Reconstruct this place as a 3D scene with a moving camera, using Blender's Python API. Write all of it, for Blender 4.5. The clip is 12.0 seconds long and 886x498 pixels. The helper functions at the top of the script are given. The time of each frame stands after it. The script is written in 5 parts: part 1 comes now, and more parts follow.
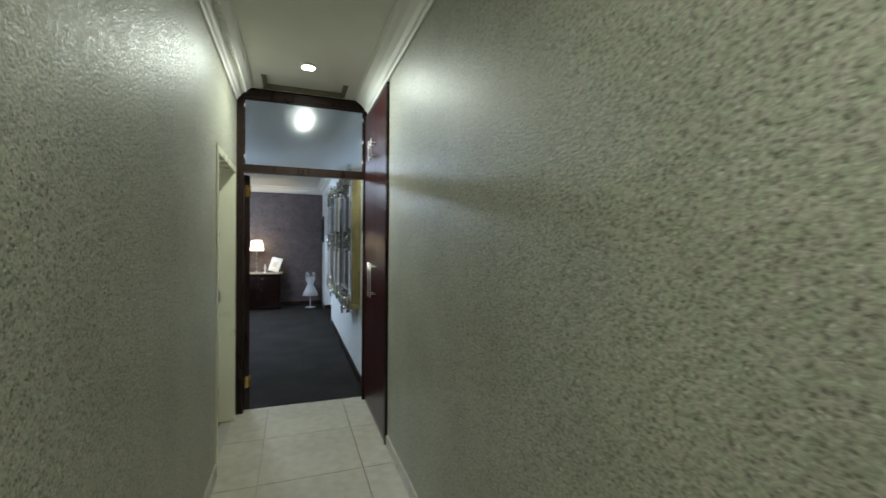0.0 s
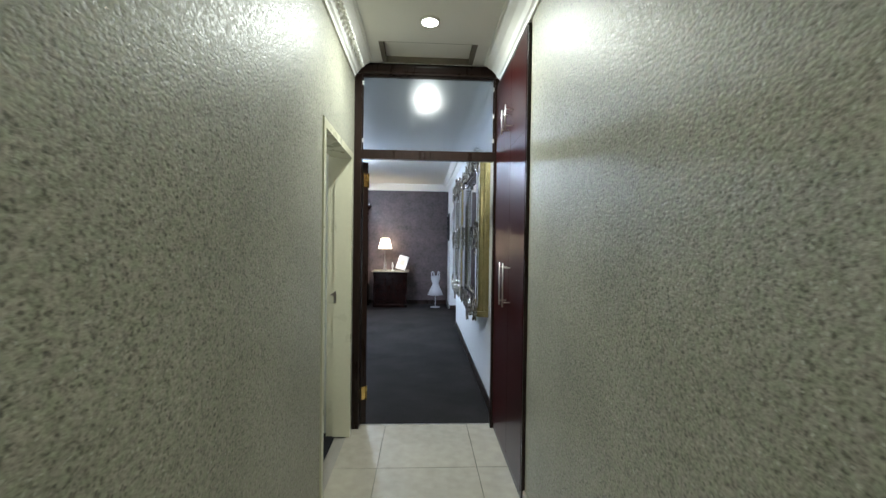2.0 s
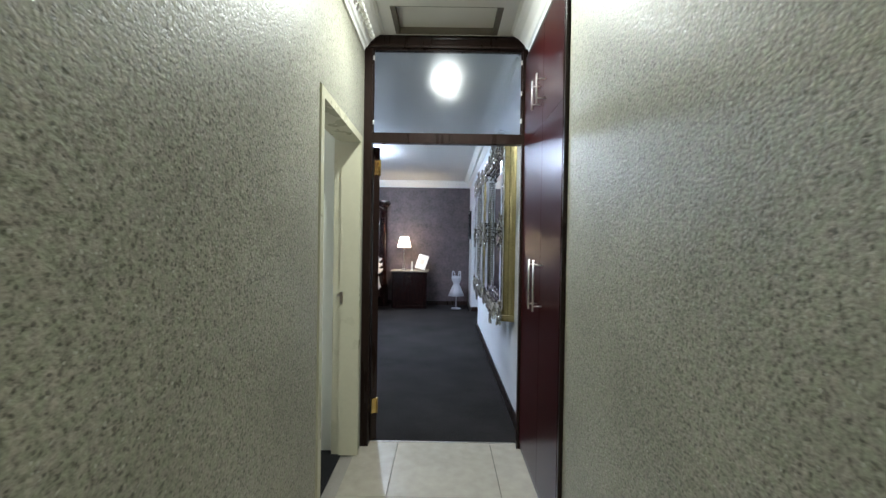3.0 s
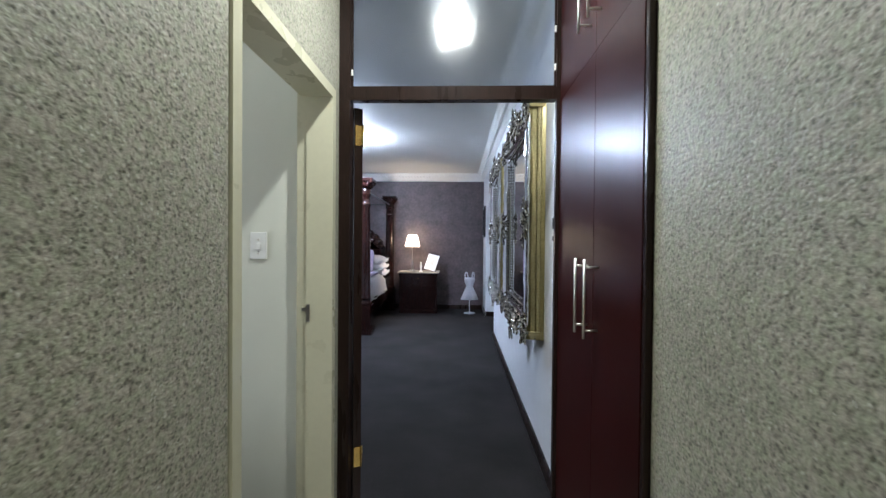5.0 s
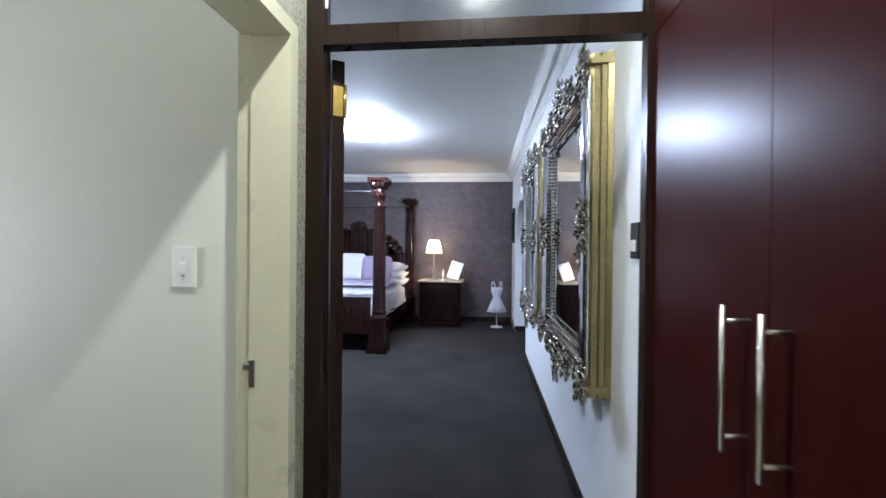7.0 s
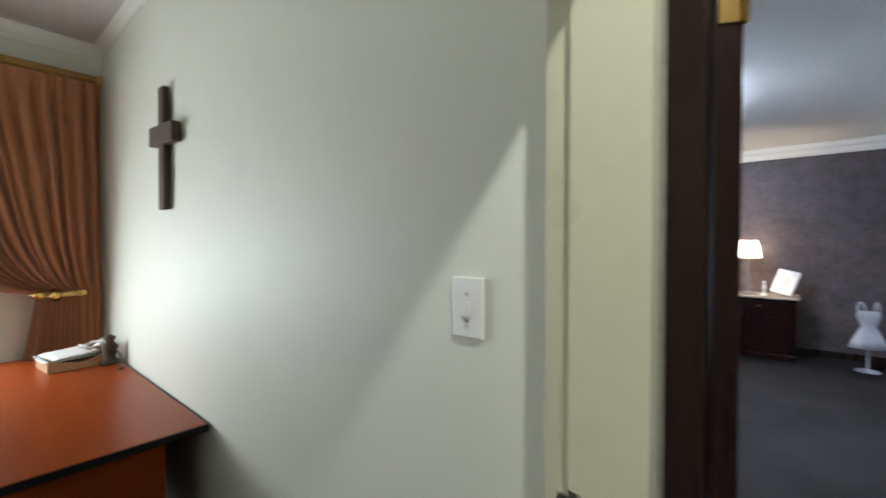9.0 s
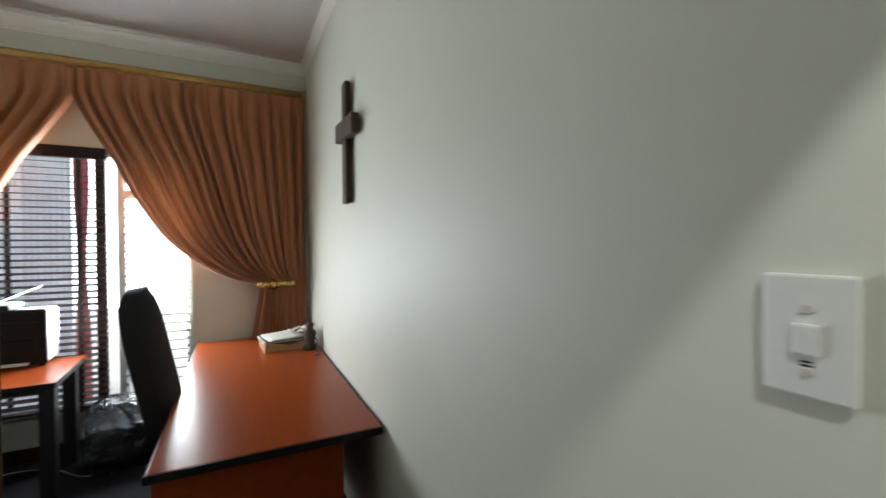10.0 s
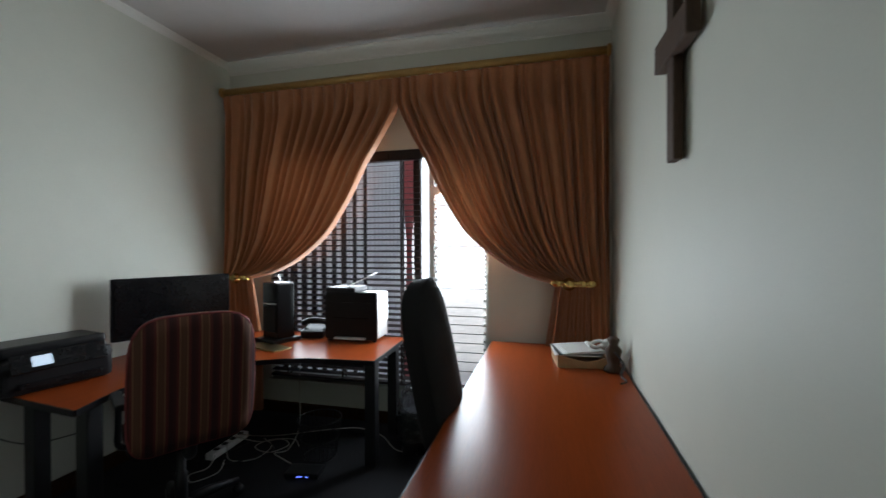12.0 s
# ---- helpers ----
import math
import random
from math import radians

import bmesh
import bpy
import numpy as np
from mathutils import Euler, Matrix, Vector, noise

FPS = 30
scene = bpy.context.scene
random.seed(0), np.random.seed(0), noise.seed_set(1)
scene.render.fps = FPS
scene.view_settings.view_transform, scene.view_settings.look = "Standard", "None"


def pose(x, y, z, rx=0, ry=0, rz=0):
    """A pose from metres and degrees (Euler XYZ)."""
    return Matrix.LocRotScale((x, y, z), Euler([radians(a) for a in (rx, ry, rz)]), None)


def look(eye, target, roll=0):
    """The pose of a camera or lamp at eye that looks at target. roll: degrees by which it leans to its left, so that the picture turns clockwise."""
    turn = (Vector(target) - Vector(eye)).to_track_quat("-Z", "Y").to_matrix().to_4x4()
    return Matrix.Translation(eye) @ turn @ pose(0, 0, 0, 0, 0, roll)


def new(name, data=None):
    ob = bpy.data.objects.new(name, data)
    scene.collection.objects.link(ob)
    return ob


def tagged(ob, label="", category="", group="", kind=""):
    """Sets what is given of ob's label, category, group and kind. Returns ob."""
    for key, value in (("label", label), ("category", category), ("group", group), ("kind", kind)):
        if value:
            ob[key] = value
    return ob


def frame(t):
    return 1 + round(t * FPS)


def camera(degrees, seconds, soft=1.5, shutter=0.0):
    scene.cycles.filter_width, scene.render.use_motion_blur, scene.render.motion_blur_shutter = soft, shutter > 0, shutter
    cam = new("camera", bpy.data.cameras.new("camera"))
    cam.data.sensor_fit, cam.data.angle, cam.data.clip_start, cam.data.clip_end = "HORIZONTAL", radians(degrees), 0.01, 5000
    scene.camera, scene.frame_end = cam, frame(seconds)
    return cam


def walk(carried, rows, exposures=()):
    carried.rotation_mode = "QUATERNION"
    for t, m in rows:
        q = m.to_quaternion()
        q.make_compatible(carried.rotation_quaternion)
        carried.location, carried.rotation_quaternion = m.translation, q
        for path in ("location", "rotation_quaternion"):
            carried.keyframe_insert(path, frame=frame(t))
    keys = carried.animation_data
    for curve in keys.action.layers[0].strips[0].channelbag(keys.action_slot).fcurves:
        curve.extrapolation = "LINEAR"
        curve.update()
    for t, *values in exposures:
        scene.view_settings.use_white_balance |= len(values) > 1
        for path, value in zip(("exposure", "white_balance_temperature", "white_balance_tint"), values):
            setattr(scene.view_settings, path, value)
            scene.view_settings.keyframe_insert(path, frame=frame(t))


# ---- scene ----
cam = camera(94.0, 12.0, soft=1.4, shutter=0.4)
PATH = [
    (0, (0.033, -3.704, 1.416), (0.716, -1.824, 1.395), 0.5),
    (0.5, (0.025, -3.538, 1.402), (0.485, -1.592, 1.377), 0.6),
    (1, (0.045, -3.348, 1.397), (0.341, -1.37, 1.372), 0.7),
    (1.5, (0.068, -3.198, 1.391), (0.249, -1.207, 1.363), 0.7),
    (2, (0.102, -3.006, 1.385), (0.203, -1.008, 1.357), 0.8),
    (2.5, (0.134, -2.819, 1.367), (0.182, -0.819, 1.34), 0.7),
    (3, (0.13, -2.648, 1.347), (0.126, -0.648, 1.32), 0.9),
    (5, (0.169, -1.909, 1.317), (0.098, 0.09, 1.29), 0.5),
    (5.5, (0.166, -1.746, 1.318), (0.087, 0.252, 1.292), 0.6),
    (6, (0.164, -1.579, 1.324), (0.07, 0.419, 1.302), 0.4),
    (6.5, (0.162, -1.402, 1.341), (0.046, 0.595, 1.314), 0.4),
    (6.7, (0.164, -1.315, 1.352), (0.031, 0.681, 1.333), 0.5),
    (8.5, (-0.098, -0.821, 1.443), (-1.066, 0.929, 1.419), 0.2),
    (9, (-0.243, -0.697, 1.433), (-1.538, 0.826, 1.405), 0.1),
    (9.5, (-0.402, -0.58, 1.425), (-1.988, 0.638, 1.388), -0.2),
    (10, (-0.553, -0.527, 1.396), (-2.341, 0.366, 1.367), -0.3),
    (10.5, (-0.744, -0.494, 1.36), (-2.667, 0.055, 1.34), -0.3),
    (11, (-0.922, -0.472, 1.354), (-2.912, -0.268, 1.335), -0.2),
    (11.5, (-1.072, -0.449, 1.37), (-3.067, -0.588, 1.339), -0.3),
    (12, (-1.196, -0.416, 1.33), (-3.135, -0.906, 1.319), -0.2),
]
EXPO = [(0, -0.52, 6100, 0), (1.5, -0.18, 6050, 4), (3, -0.1, 5950, 8), (5, -0.15, 5900, 11), (6.7, 0.1, 5900, 11), (8.5, -0.12, 6000, 8), (9.5, -0.34, 6150, 10),
        (10.5, -0.84, 6100, 9), (11.5, -1.42, 5950, 10), (12, -1.5, 5850, 9)]
walk(cam, [(t, look(e, g, r)) for t, e, g, r in PATH], EXPO)

# ---- light ----
world = bpy.data.worlds.new("sky")
scene.world = world
world.use_nodes = True
wn = world.node_tree.nodes
sky = wn.new("ShaderNodeTexSky")
sky.sky_type = 'NISHITA'
sky.sun_disc = False
sky.sun_elevation = radians(52)
sky.sun_rotation = radians(80)
world.node_tree.links.new(sky.outputs[0], wn["Background"].inputs[0])
wn["Background"].inputs[1].default_value = 0.15

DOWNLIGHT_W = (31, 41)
DOME_STRENGTH = 460
WINDOW_W = (80, 60)
BEDSIDE_W = 34
OUTDOOR_GLOW = 5


def lamp(name, kind, at, target, energy, color, size=0.1):
    data = bpy.data.lights.new(name, kind)
    data.energy, data.color = energy, color
    if kind == 'AREA':
        data.shape, data.size = 'DISK', size
    else:
        data.shadow_soft_size = size
    ob = new(name, data)
    ob.matrix_basis = look(at, target)
    return tagged(ob, kind="structure")


# The second downlight is added out of view, to light the near walls.
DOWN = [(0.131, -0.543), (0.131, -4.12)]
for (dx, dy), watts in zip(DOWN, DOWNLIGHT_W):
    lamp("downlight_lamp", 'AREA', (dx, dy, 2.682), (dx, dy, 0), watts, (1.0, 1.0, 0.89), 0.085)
sun = new("sun", bpy.data.lights.new("sun", 'SUN'))
sun.data.energy, sun.data.angle, sun.data.color = 5.0, radians(10), (1.0, 0.95, 0.88)
sun.matrix_basis = look((6.0, 1.0, 8.0), (0, 0, 0))
for (wx, wy, wz, sy, sz), watts in zip(((-4.088, -1.95, 1.40, 1.20, 1.2), (-4.17, -1.03, 1.32, 0.36, 1.05)), WINDOW_W):
    win_lamp = lamp("window_daylight", 'AREA', (wx, wy, wz), (0, wy, wz), watts, (0.95, 1.0, 1.0))
    win_lamp.data.shape, win_lamp.data.size, win_lamp.data.size_y = 'RECTANGLE', sy, sz
lamp("bedside_bulb", 'POINT', (-0.70, 6.02, 1.36), (0, 0, 0), BEDSIDE_W, (1.0, 0.80, 0.58), 0.03)


# ---- materials ----
def mat(name, color, rough=0.5, metal=0.0, vary=0.12, scale=6.0, fine=90.0, bump=0.1, dist=0.002, stretch=(1, 1, 1),
        spec=0.5, coat=0.0, emit=None, strength=0.0, sheen=0.0, trans=0.0, rvary=0.1, alpha_trans=0.0):
    m = bpy.data.materials.new(name)
    m.use_nodes = True
    nt = m.node_tree
    N, L = nt.nodes, nt.links
    b = N["Principled BSDF"]
    tc = N.new("ShaderNodeTexCoord")
    mp = N.new("ShaderNodeMapping")
    mp.inputs["Scale"].default_value = stretch
    L.new(tc.outputs["Object"], mp.inputs[0])
    big = N.new("ShaderNodeTexNoise")
    big.inputs["Scale"].default_value = scale
    big.inputs["Detail"].default_value = 5
    small = N.new("ShaderNodeTexNoise")
    small.inputs["Scale"].default_value = fine
    small.inputs["Detail"].default_value = 3
    L.new(mp.outputs[0], big.inputs["Vector"])
    L.new(mp.outputs[0], small.inputs["Vector"])
    add = N.new("ShaderNodeMath")
    add.operation = 'ADD'
    L.new(big.outputs[0], add.inputs[0])
    L.new(small.outputs[0], add.inputs[1])
    ramp = N.new("ShaderNodeValToRGB")
    ramp.color_ramp.elements[0].position, ramp.color_ramp.elements[1].position = 0.3, 0.7
    half = N.new("ShaderNodeMath")
    half.operation = 'MULTIPLY'
    half.inputs[1].default_value = 0.5
    L.new(add.outputs[0], half.inputs[0])
    L.new(half.outputs[0], ramp.inputs[0])
    lo = [max(0, c * (1 - vary)) for c in color]
    hi = [min(1, c * (1 + vary)) for c in color]
    ramp.color_ramp.elements[0].color = (*lo, 1)
    ramp.color_ramp.elements[1].color = (*hi, 1)
    L.new(ramp.outputs[0], b.inputs["Base Color"])
    rr = N.new("ShaderNodeMapRange")
    rr.inputs[3].default_value = max(0.0, rough - rvary * rough)
    rr.inputs[4].default_value = min(1.0, rough + rvary * rough)
    L.new(big.outputs[0], rr.inputs[0])
    L.new(rr.outputs[0], b.inputs["Roughness"])
    b.inputs["Metallic"].default_value = metal
    b.inputs["Specular IOR Level"].default_value = spec
    b.inputs["Coat Weight"].default_value = coat
    b.inputs["Coat Roughness"].default_value = 0.12
    b.inputs["Sheen Weight"].default_value = sheen
    b.inputs["Transmission Weight"].default_value = trans
    if bump:
        bp = N.new("ShaderNodeBump")
        bp.inputs["Strength"].default_value = bump
        bp.inputs["Distance"].default_value = dist
        L.new(small.outputs[0], bp.inputs["Height"])
        L.new(bp.outputs[0], b.inputs["Normal"])
    if emit:
        b.inputs["Emission Color"].default_value = (*emit, 1)
        b.inputs["Emission Strength"].default_value = strength
    if alpha_trans:
        tr = N.new("ShaderNodeBsdfTranslucent")
        L.new(ramp.outputs[0], tr.inputs[0])
        mix = N.new("ShaderNodeMixShader")
        mix.inputs[0].default_value = alpha_trans
        L.new(b.outputs[0], mix.inputs[1])
        L.new(tr.outputs[0], mix.inputs[2])
        L.new(mix.outputs[0], N["Material Output"].inputs[0])
    return m


def stone_plaster():
    """Pebbled wall coating: small hard grains, pits with painted shade, glossy flecks with painted glints."""
    m = bpy.data.materials.new("pebbled_wall_coating")
    m.use_nodes = True
    nt = m.node_tree
    N, L = nt.nodes, nt.links
    b = N["Principled BSDF"]
    tc = N.new("ShaderNodeTexCoord")
    warp = N.new("ShaderNodeTexNoise")
    warp.inputs["Scale"].default_value = 60
    L.new(tc.outputs["Object"], warp.inputs["Vector"])
    mixv = N.new("ShaderNodeMix")
    mixv.data_type = 'VECTOR'
    mixv.inputs[0].default_value = 0.012
    L.new(tc.outputs["Object"], mixv.inputs[4])
    L.new(warp.outputs["Color"], mixv.inputs[5])
    grain = N.new("ShaderNodeTexVoronoi")
    grain.inputs["Scale"].default_value = 112
    L.new(mixv.outputs[1], grain.inputs["Vector"])
    drag = N.new("ShaderNodeMapping")
    drag.inputs["Scale"].default_value = (1, 0.85, 1)
    L.new(tc.outputs["Object"], drag.inputs[0])
    lump = N.new("ShaderNodeTexNoise")
    lump.inputs["Scale"].default_value = 132
    lump.inputs["Detail"].default_value = 3
    lump.inputs["Roughness"].default_value = 0.62
    L.new(drag.outputs[0], lump.inputs["Vector"])
    wide = N.new("ShaderNodeTexNoise")
    wide.inputs["Scale"].default_value = 3
    wide.inputs["Detail"].default_value = 4
    L.new(tc.outputs["Object"], wide.inputs["Vector"])
    ramp = N.new("ShaderNodeValToRGB")
    e = ramp.color_ramp.elements
    e[0].position, e[1].position = 0.30, 0.66
    e[0].color, e[1].color = (0.10, 0.097, 0.078, 1), (0.43, 0.418, 0.354, 1)
    mid = ramp.color_ramp.elements.new(0.44)
    mid.color = (0.28, 0.273, 0.23, 1)
    L.new(lump.outputs[0], ramp.inputs[0])
    tint = N.new("ShaderNodeMix")
    tint.data_type, tint.blend_type = 'RGBA', 'MULTIPLY'
    tint.inputs[0].default_value = 1
    wr = N.new("ShaderNodeMapRange")
    wr.inputs[1].default_value, wr.inputs[2].default_value = 0.3, 0.7
    wr.inputs[3].default_value, wr.inputs[4].default_value = 0.9, 1.08
    L.new(wide.outputs[0], wr.inputs[0])
    L.new(ramp.outputs[0], tint.inputs[6])
    L.new(wr.outputs[0], tint.inputs[7])
    patch = N.new("ShaderNodeTexNoise")
    patch.inputs["Scale"].default_value = 42
    patch.inputs["Detail"].default_value = 3
    L.new(tc.outputs["Object"], patch.inputs["Vector"])
    hue = N.new("ShaderNodeValToRGB")
    hue.color_ramp.elements[0].position, hue.color_ramp.elements[1].position = 0.38, 0.62
    hue.color_ramp.elements[0].color, hue.color_ramp.elements[1].color = (0.93, 0.985, 0.86, 1), (1.07, 1.02, 1.0, 1)
    L.new(patch.outputs[0], hue.inputs[0])
    hued = N.new("ShaderNodeMix")
    hued.data_type, hued.blend_type = 'RGBA', 'MULTIPLY'
    hued.inputs[0].default_value = 1
    L.new(tint.outputs[2], hued.inputs[6])
    L.new(hue.outputs[0], hued.inputs[7])
    cell = N.new("ShaderNodeSeparateColor")
    L.new(grain.outputs["Color"], cell.inputs[0])

    def chosen(channel, over, within):
        """1 inside some grains picked at random, 0 elsewhere."""
        pick, core, both = N.new("ShaderNodeMath"), N.new("ShaderNodeMath"), N.new("ShaderNodeMath")
        pick.operation, core.operation, both.operation = 'GREATER_THAN', 'LESS_THAN', 'MULTIPLY'
        pick.inputs[1].default_value, core.inputs[1].default_value = over, within
        L.new(cell.outputs[channel], pick.inputs[0])
        L.new(grain.outputs["Distance"], core.inputs[0])
        L.new(pick.outputs[0], both.inputs[0])
        L.new(core.outputs[0], both.inputs[1])
        return both

    pit, fleck = chosen(0, 0.88, 0.42), chosen(1, 0.915, 0.36)
    # Shade inside the pits is put into the colour; they have no depth.
    pit_shaded = N.new("ShaderNodeMix")
    pit_shaded.data_type = 'RGBA'
    pit_shaded.inputs[7].default_value = (0.06, 0.06, 0.045, 1)
    pit_shade_amount = N.new("ShaderNodeMath")
    pit_shade_amount.operation = 'MULTIPLY'
    pit_shade_amount.inputs[1].default_value = 0.62
    L.new(pit.outputs[0], pit_shade_amount.inputs[0])
    L.new(pit_shade_amount.outputs[0], pit_shaded.inputs[0])
    L.new(hued.outputs[2], pit_shaded.inputs[6])
    # Glints of the glossy flecks, painted in as a paler colour.
    glint_tinted = N.new("ShaderNodeMix")
    glint_tinted.data_type = 'RGBA'
    glint_tinted.inputs[7].default_value = (0.52, 0.52, 0.45, 1)
    L.new(fleck.outputs[0], glint_tinted.inputs[0])
    L.new(pit_shaded.outputs[2], glint_tinted.inputs[6])
    L.new(glint_tinted.outputs[2], b.inputs["Base Color"])
    rg = N.new("ShaderNodeMapRange")
    rg.inputs[1].default_value, rg.inputs[2].default_value = 0.35, 0.65
    rg.inputs[3].default_value, rg.inputs[4].default_value = 0.36, 0.66
    L.new(lump.outputs[0], rg.inputs[0])
    glint = N.new("ShaderNodeMath")
    glint.operation = 'MULTIPLY_ADD'
    glint.inputs[1].default_value = -0.3
    L.new(fleck.outputs[0], glint.inputs[0])
    L.new(rg.outputs[0], glint.inputs[2])
    L.new(glint.outputs[0], b.inputs["Roughness"])
    b.inputs["Specular IOR Level"].default_value = 0.62
    h = N.new("ShaderNodeMath")
    h.operation = 'MULTIPLY_ADD'
    h.inputs[1].default_value = -0.5
    L.new(grain.outputs["Distance"], h.inputs[0])
    L.new(lump.outputs[0], h.inputs[2])
    bp = N.new("ShaderNodeBump")
    bp.inputs["Strength"].default_value = 0.58
    bp.inputs["Distance"].default_value = 0.0024
    L.new(h.outputs[0], bp.inputs["Height"])
    L.new(bp.outputs[0], b.inputs["Normal"])
    return m


M_STONE = stone_plaster()
M_CEIL = mat("ceiling_paint", (0.80, 0.79, 0.74), 0.7, vary=0.03, bump=0.05)
# Study ceiling: weaker bounced light is put into this darker copy of the paint.
M_CEIL_DIMMED = mat("study_ceiling_dimmed", (0.56, 0.53, 0.51), 0.75, vary=0.04, bump=0.05)
M_CORNICE = mat("plaster_cornice", (0.82, 0.81, 0.76), 0.6, vary=0.03, bump=0.08)
M_CREAM = mat("cream_gloss_paint", (0.55, 0.53, 0.385), 0.28, vary=0.04, fine=40, bump=0.06)
M_STUDYWALL = mat("study_wall_paint", (0.68, 0.69, 0.60), 0.6, vary=0.03, fine=160, bump=0.08, dist=0.001)
M_WHITEWALL = mat("white_wall_paint", (0.76, 0.77, 0.78), 0.5, vary=0.03, fine=120, bump=0.08)
M_PURPLE = mat("damask_wallpaper", (0.068, 0.05, 0.053), 0.5, vary=0.55, scale=5, fine=22, bump=0.2)
M_CARPET = mat("charcoal_carpet", (0.0255, 0.023, 0.0225), 0.95, vary=0.55, scale=2.2, fine=190, bump=0.9, dist=0.008, spec=0.05)
M_TILE = mat("cream_marble_tile", (0.40, 0.365, 0.30), 0.24, vary=0.16, scale=2.4, fine=14, bump=0.02)
M_GROUT = mat("grey_grout", (0.27, 0.25, 0.22), 0.9, bump=0.3)
M_DARKWOOD = mat("dark_stained_wood", (0.017, 0.0095, 0.0075), 0.28, vary=0.45, scale=4, fine=30, stretch=(6, 6, 0.6), bump=0.12, spec=0.22)
M_MAHOG = mat("mahogany_veneer", (0.024, 0.0036, 0.003), 0.3, vary=0.15, scale=3, fine=34, stretch=(7, 7, 0.5), bump=0, rvary=0.02, spec=0.13)
M_BEDWOOD = mat("polished_dark_mahogany", (0.015, 0.0052, 0.004), 0.16, vary=0.4, fine=30, stretch=(5, 5, 0.7), bump=0.06, coat=0.06, spec=0.3)
M_DOORWOOD = mat("brown_varnished_wood", (0.042, 0.019, 0.0065), 0.45, spec=0.1, vary=0.35, fine=30, stretch=(6, 6, 0.6), bump=0.08)
M_STUDYCARPET = mat("dark_study_carpet", (0.021, 0.021, 0.023), 0.95, vary=0.5, scale=2.2, fine=420, bump=0.9, dist=0.006, spec=0.1)
M_STEEL = mat("brushed_steel", (0.62, 0.60, 0.57), 0.3, metal=1, vary=0.08, stretch=(1, 1, 30), bump=0.05)
M_BRASS = mat("worn_brass", (0.66, 0.46, 0.15), 0.26, metal=1, vary=0.25, fine=60, bump=0.1)
M_SILVER = mat("silver_leaf", (0.62, 0.61, 0.59), 0.24, metal=1, vary=0.55, scale=55, fine=160, bump=0.3)
M_SILVER_SMOOTH = mat("polished_silver_leaf", (0.72, 0.71, 0.70), 0.1, metal=1, vary=0.14, scale=9, fine=60, bump=0.05)
M_TARNISH = mat("tarnished_silver", (0.46, 0.435, 0.375), 0.17, metal=1, vary=0.85, scale=42, fine=120, bump=0.25)
# Near black for the monitor case and the striped chair's shaded seat.
M_DULLBLACK = mat("dull_black", (0.006, 0.006, 0.007), 0.6, vary=0.2, fine=140, bump=0.2, spec=0.12)
M_GOLD = mat("antique_gold_leaf", (0.36, 0.305, 0.155), 0.32, metal=1, vary=0.25, scale=9, fine=80, bump=0.2)
M_MIRROR = mat("mirror_silvering", (0.86, 0.88, 0.88), 0.015, metal=1, vary=0.01, bump=0)
M_DESK = mat("cherry_desk_laminate", (0.25, 0.047, 0.009), 0.28, vary=0.16, scale=2.5, fine=26, stretch=(0.6, 9, 9), bump=0, rvary=0.03, spec=0.10)
M_BLACK = mat("black_plastic", (0.009, 0.009, 0.01), 0.4, vary=0.2, fine=200, bump=0.04, spec=0.25)
M_BLACKGLOSS = mat("gloss_black_plastic", (0.008, 0.008, 0.009), 0.22, vary=0.2, bump=0.02, spec=0.3)
M_BLACKMETAL = mat("black_powder_coat", (0.009, 0.009, 0.010), 0.42, vary=0.2, fine=250, bump=0.15)
M_BLACKCLOTH = mat("black_mesh_fabric", (0.0065, 0.0065, 0.0075), 0.9, vary=0.4, fine=320, bump=0.6, dist=0.003)
M_WHITEPL = mat("white_plastic", (0.78, 0.78, 0.75), 0.35, vary=0.03, bump=0.02)
M_PAPER = mat("white_paper", (0.80, 0.79, 0.76), 0.8, vary=0.05, bump=0.05)
M_CURTAIN = mat("rust_silk", (0.39, 0.148, 0.052), 0.5, vary=0.22, scale=5, fine=140, stretch=(1, 1, 0.2), bump=0.15, sheen=0.25, alpha_trans=0.035)
M_CROSSWOOD = mat("rough_dark_wood", (0.058, 0.03, 0.015), 0.7, vary=0.5, fine=60, stretch=(4, 4, 0.7), bump=0.6, dist=0.004)
M_LINEN = mat("white_linen", (0.74, 0.73, 0.77), 0.85, vary=0.05, fine=30, bump=0.3, dist=0.006)
M_DRESS = mat("dress_form_cotton", (0.42, 0.42, 0.45), 0.85, vary=0.1, fine=60, bump=0.3, dist=0.004)
M_MAUVE = mat("mauve_satin", (0.42, 0.36, 0.50), 0.5, vary=0.12, fine=40, bump=0.2)
M_CARDBOARD = mat("light_brown_wood", (0.42, 0.25, 0.12), 0.6, vary=0.2, stretch=(1, 6, 6), bump=0.15)
M_SLAT = mat("dark_brown_blind_wood", (0.04, 0.022, 0.019), 0.42, vary=0.3, stretch=(6, 0.6, 6), bump=0.06)
M_WINFRAME = mat("bronze_window_frame", (0.05, 0.035, 0.03), 0.4, vary=0.2, bump=0.05)
M_WINWHITE = mat("white_window_frame", (0.75, 0.75, 0.73), 0.4, vary=0.04, bump=0.03)
M_OUTWALL = mat("outside_plaster", (0.62, 0.58, 0.53), 0.85, vary=0.12, bump=0.3)
M_VERANDA = mat("veranda_wall", (0.76, 0.75, 0.76), 0.85, vary=0.2, bump=0.3)
M_PINK = mat("faded_red_cloth", (0.52, 0.19, 0.20), 0.85, vary=0.15, fine=30, bump=0.2, alpha_trans=0.5)
M_NET = mat("pale_net_curtain", (0.76, 0.77, 0.80), 0.85, vary=0.08, fine=30, bump=0.2, alpha_trans=0.6)
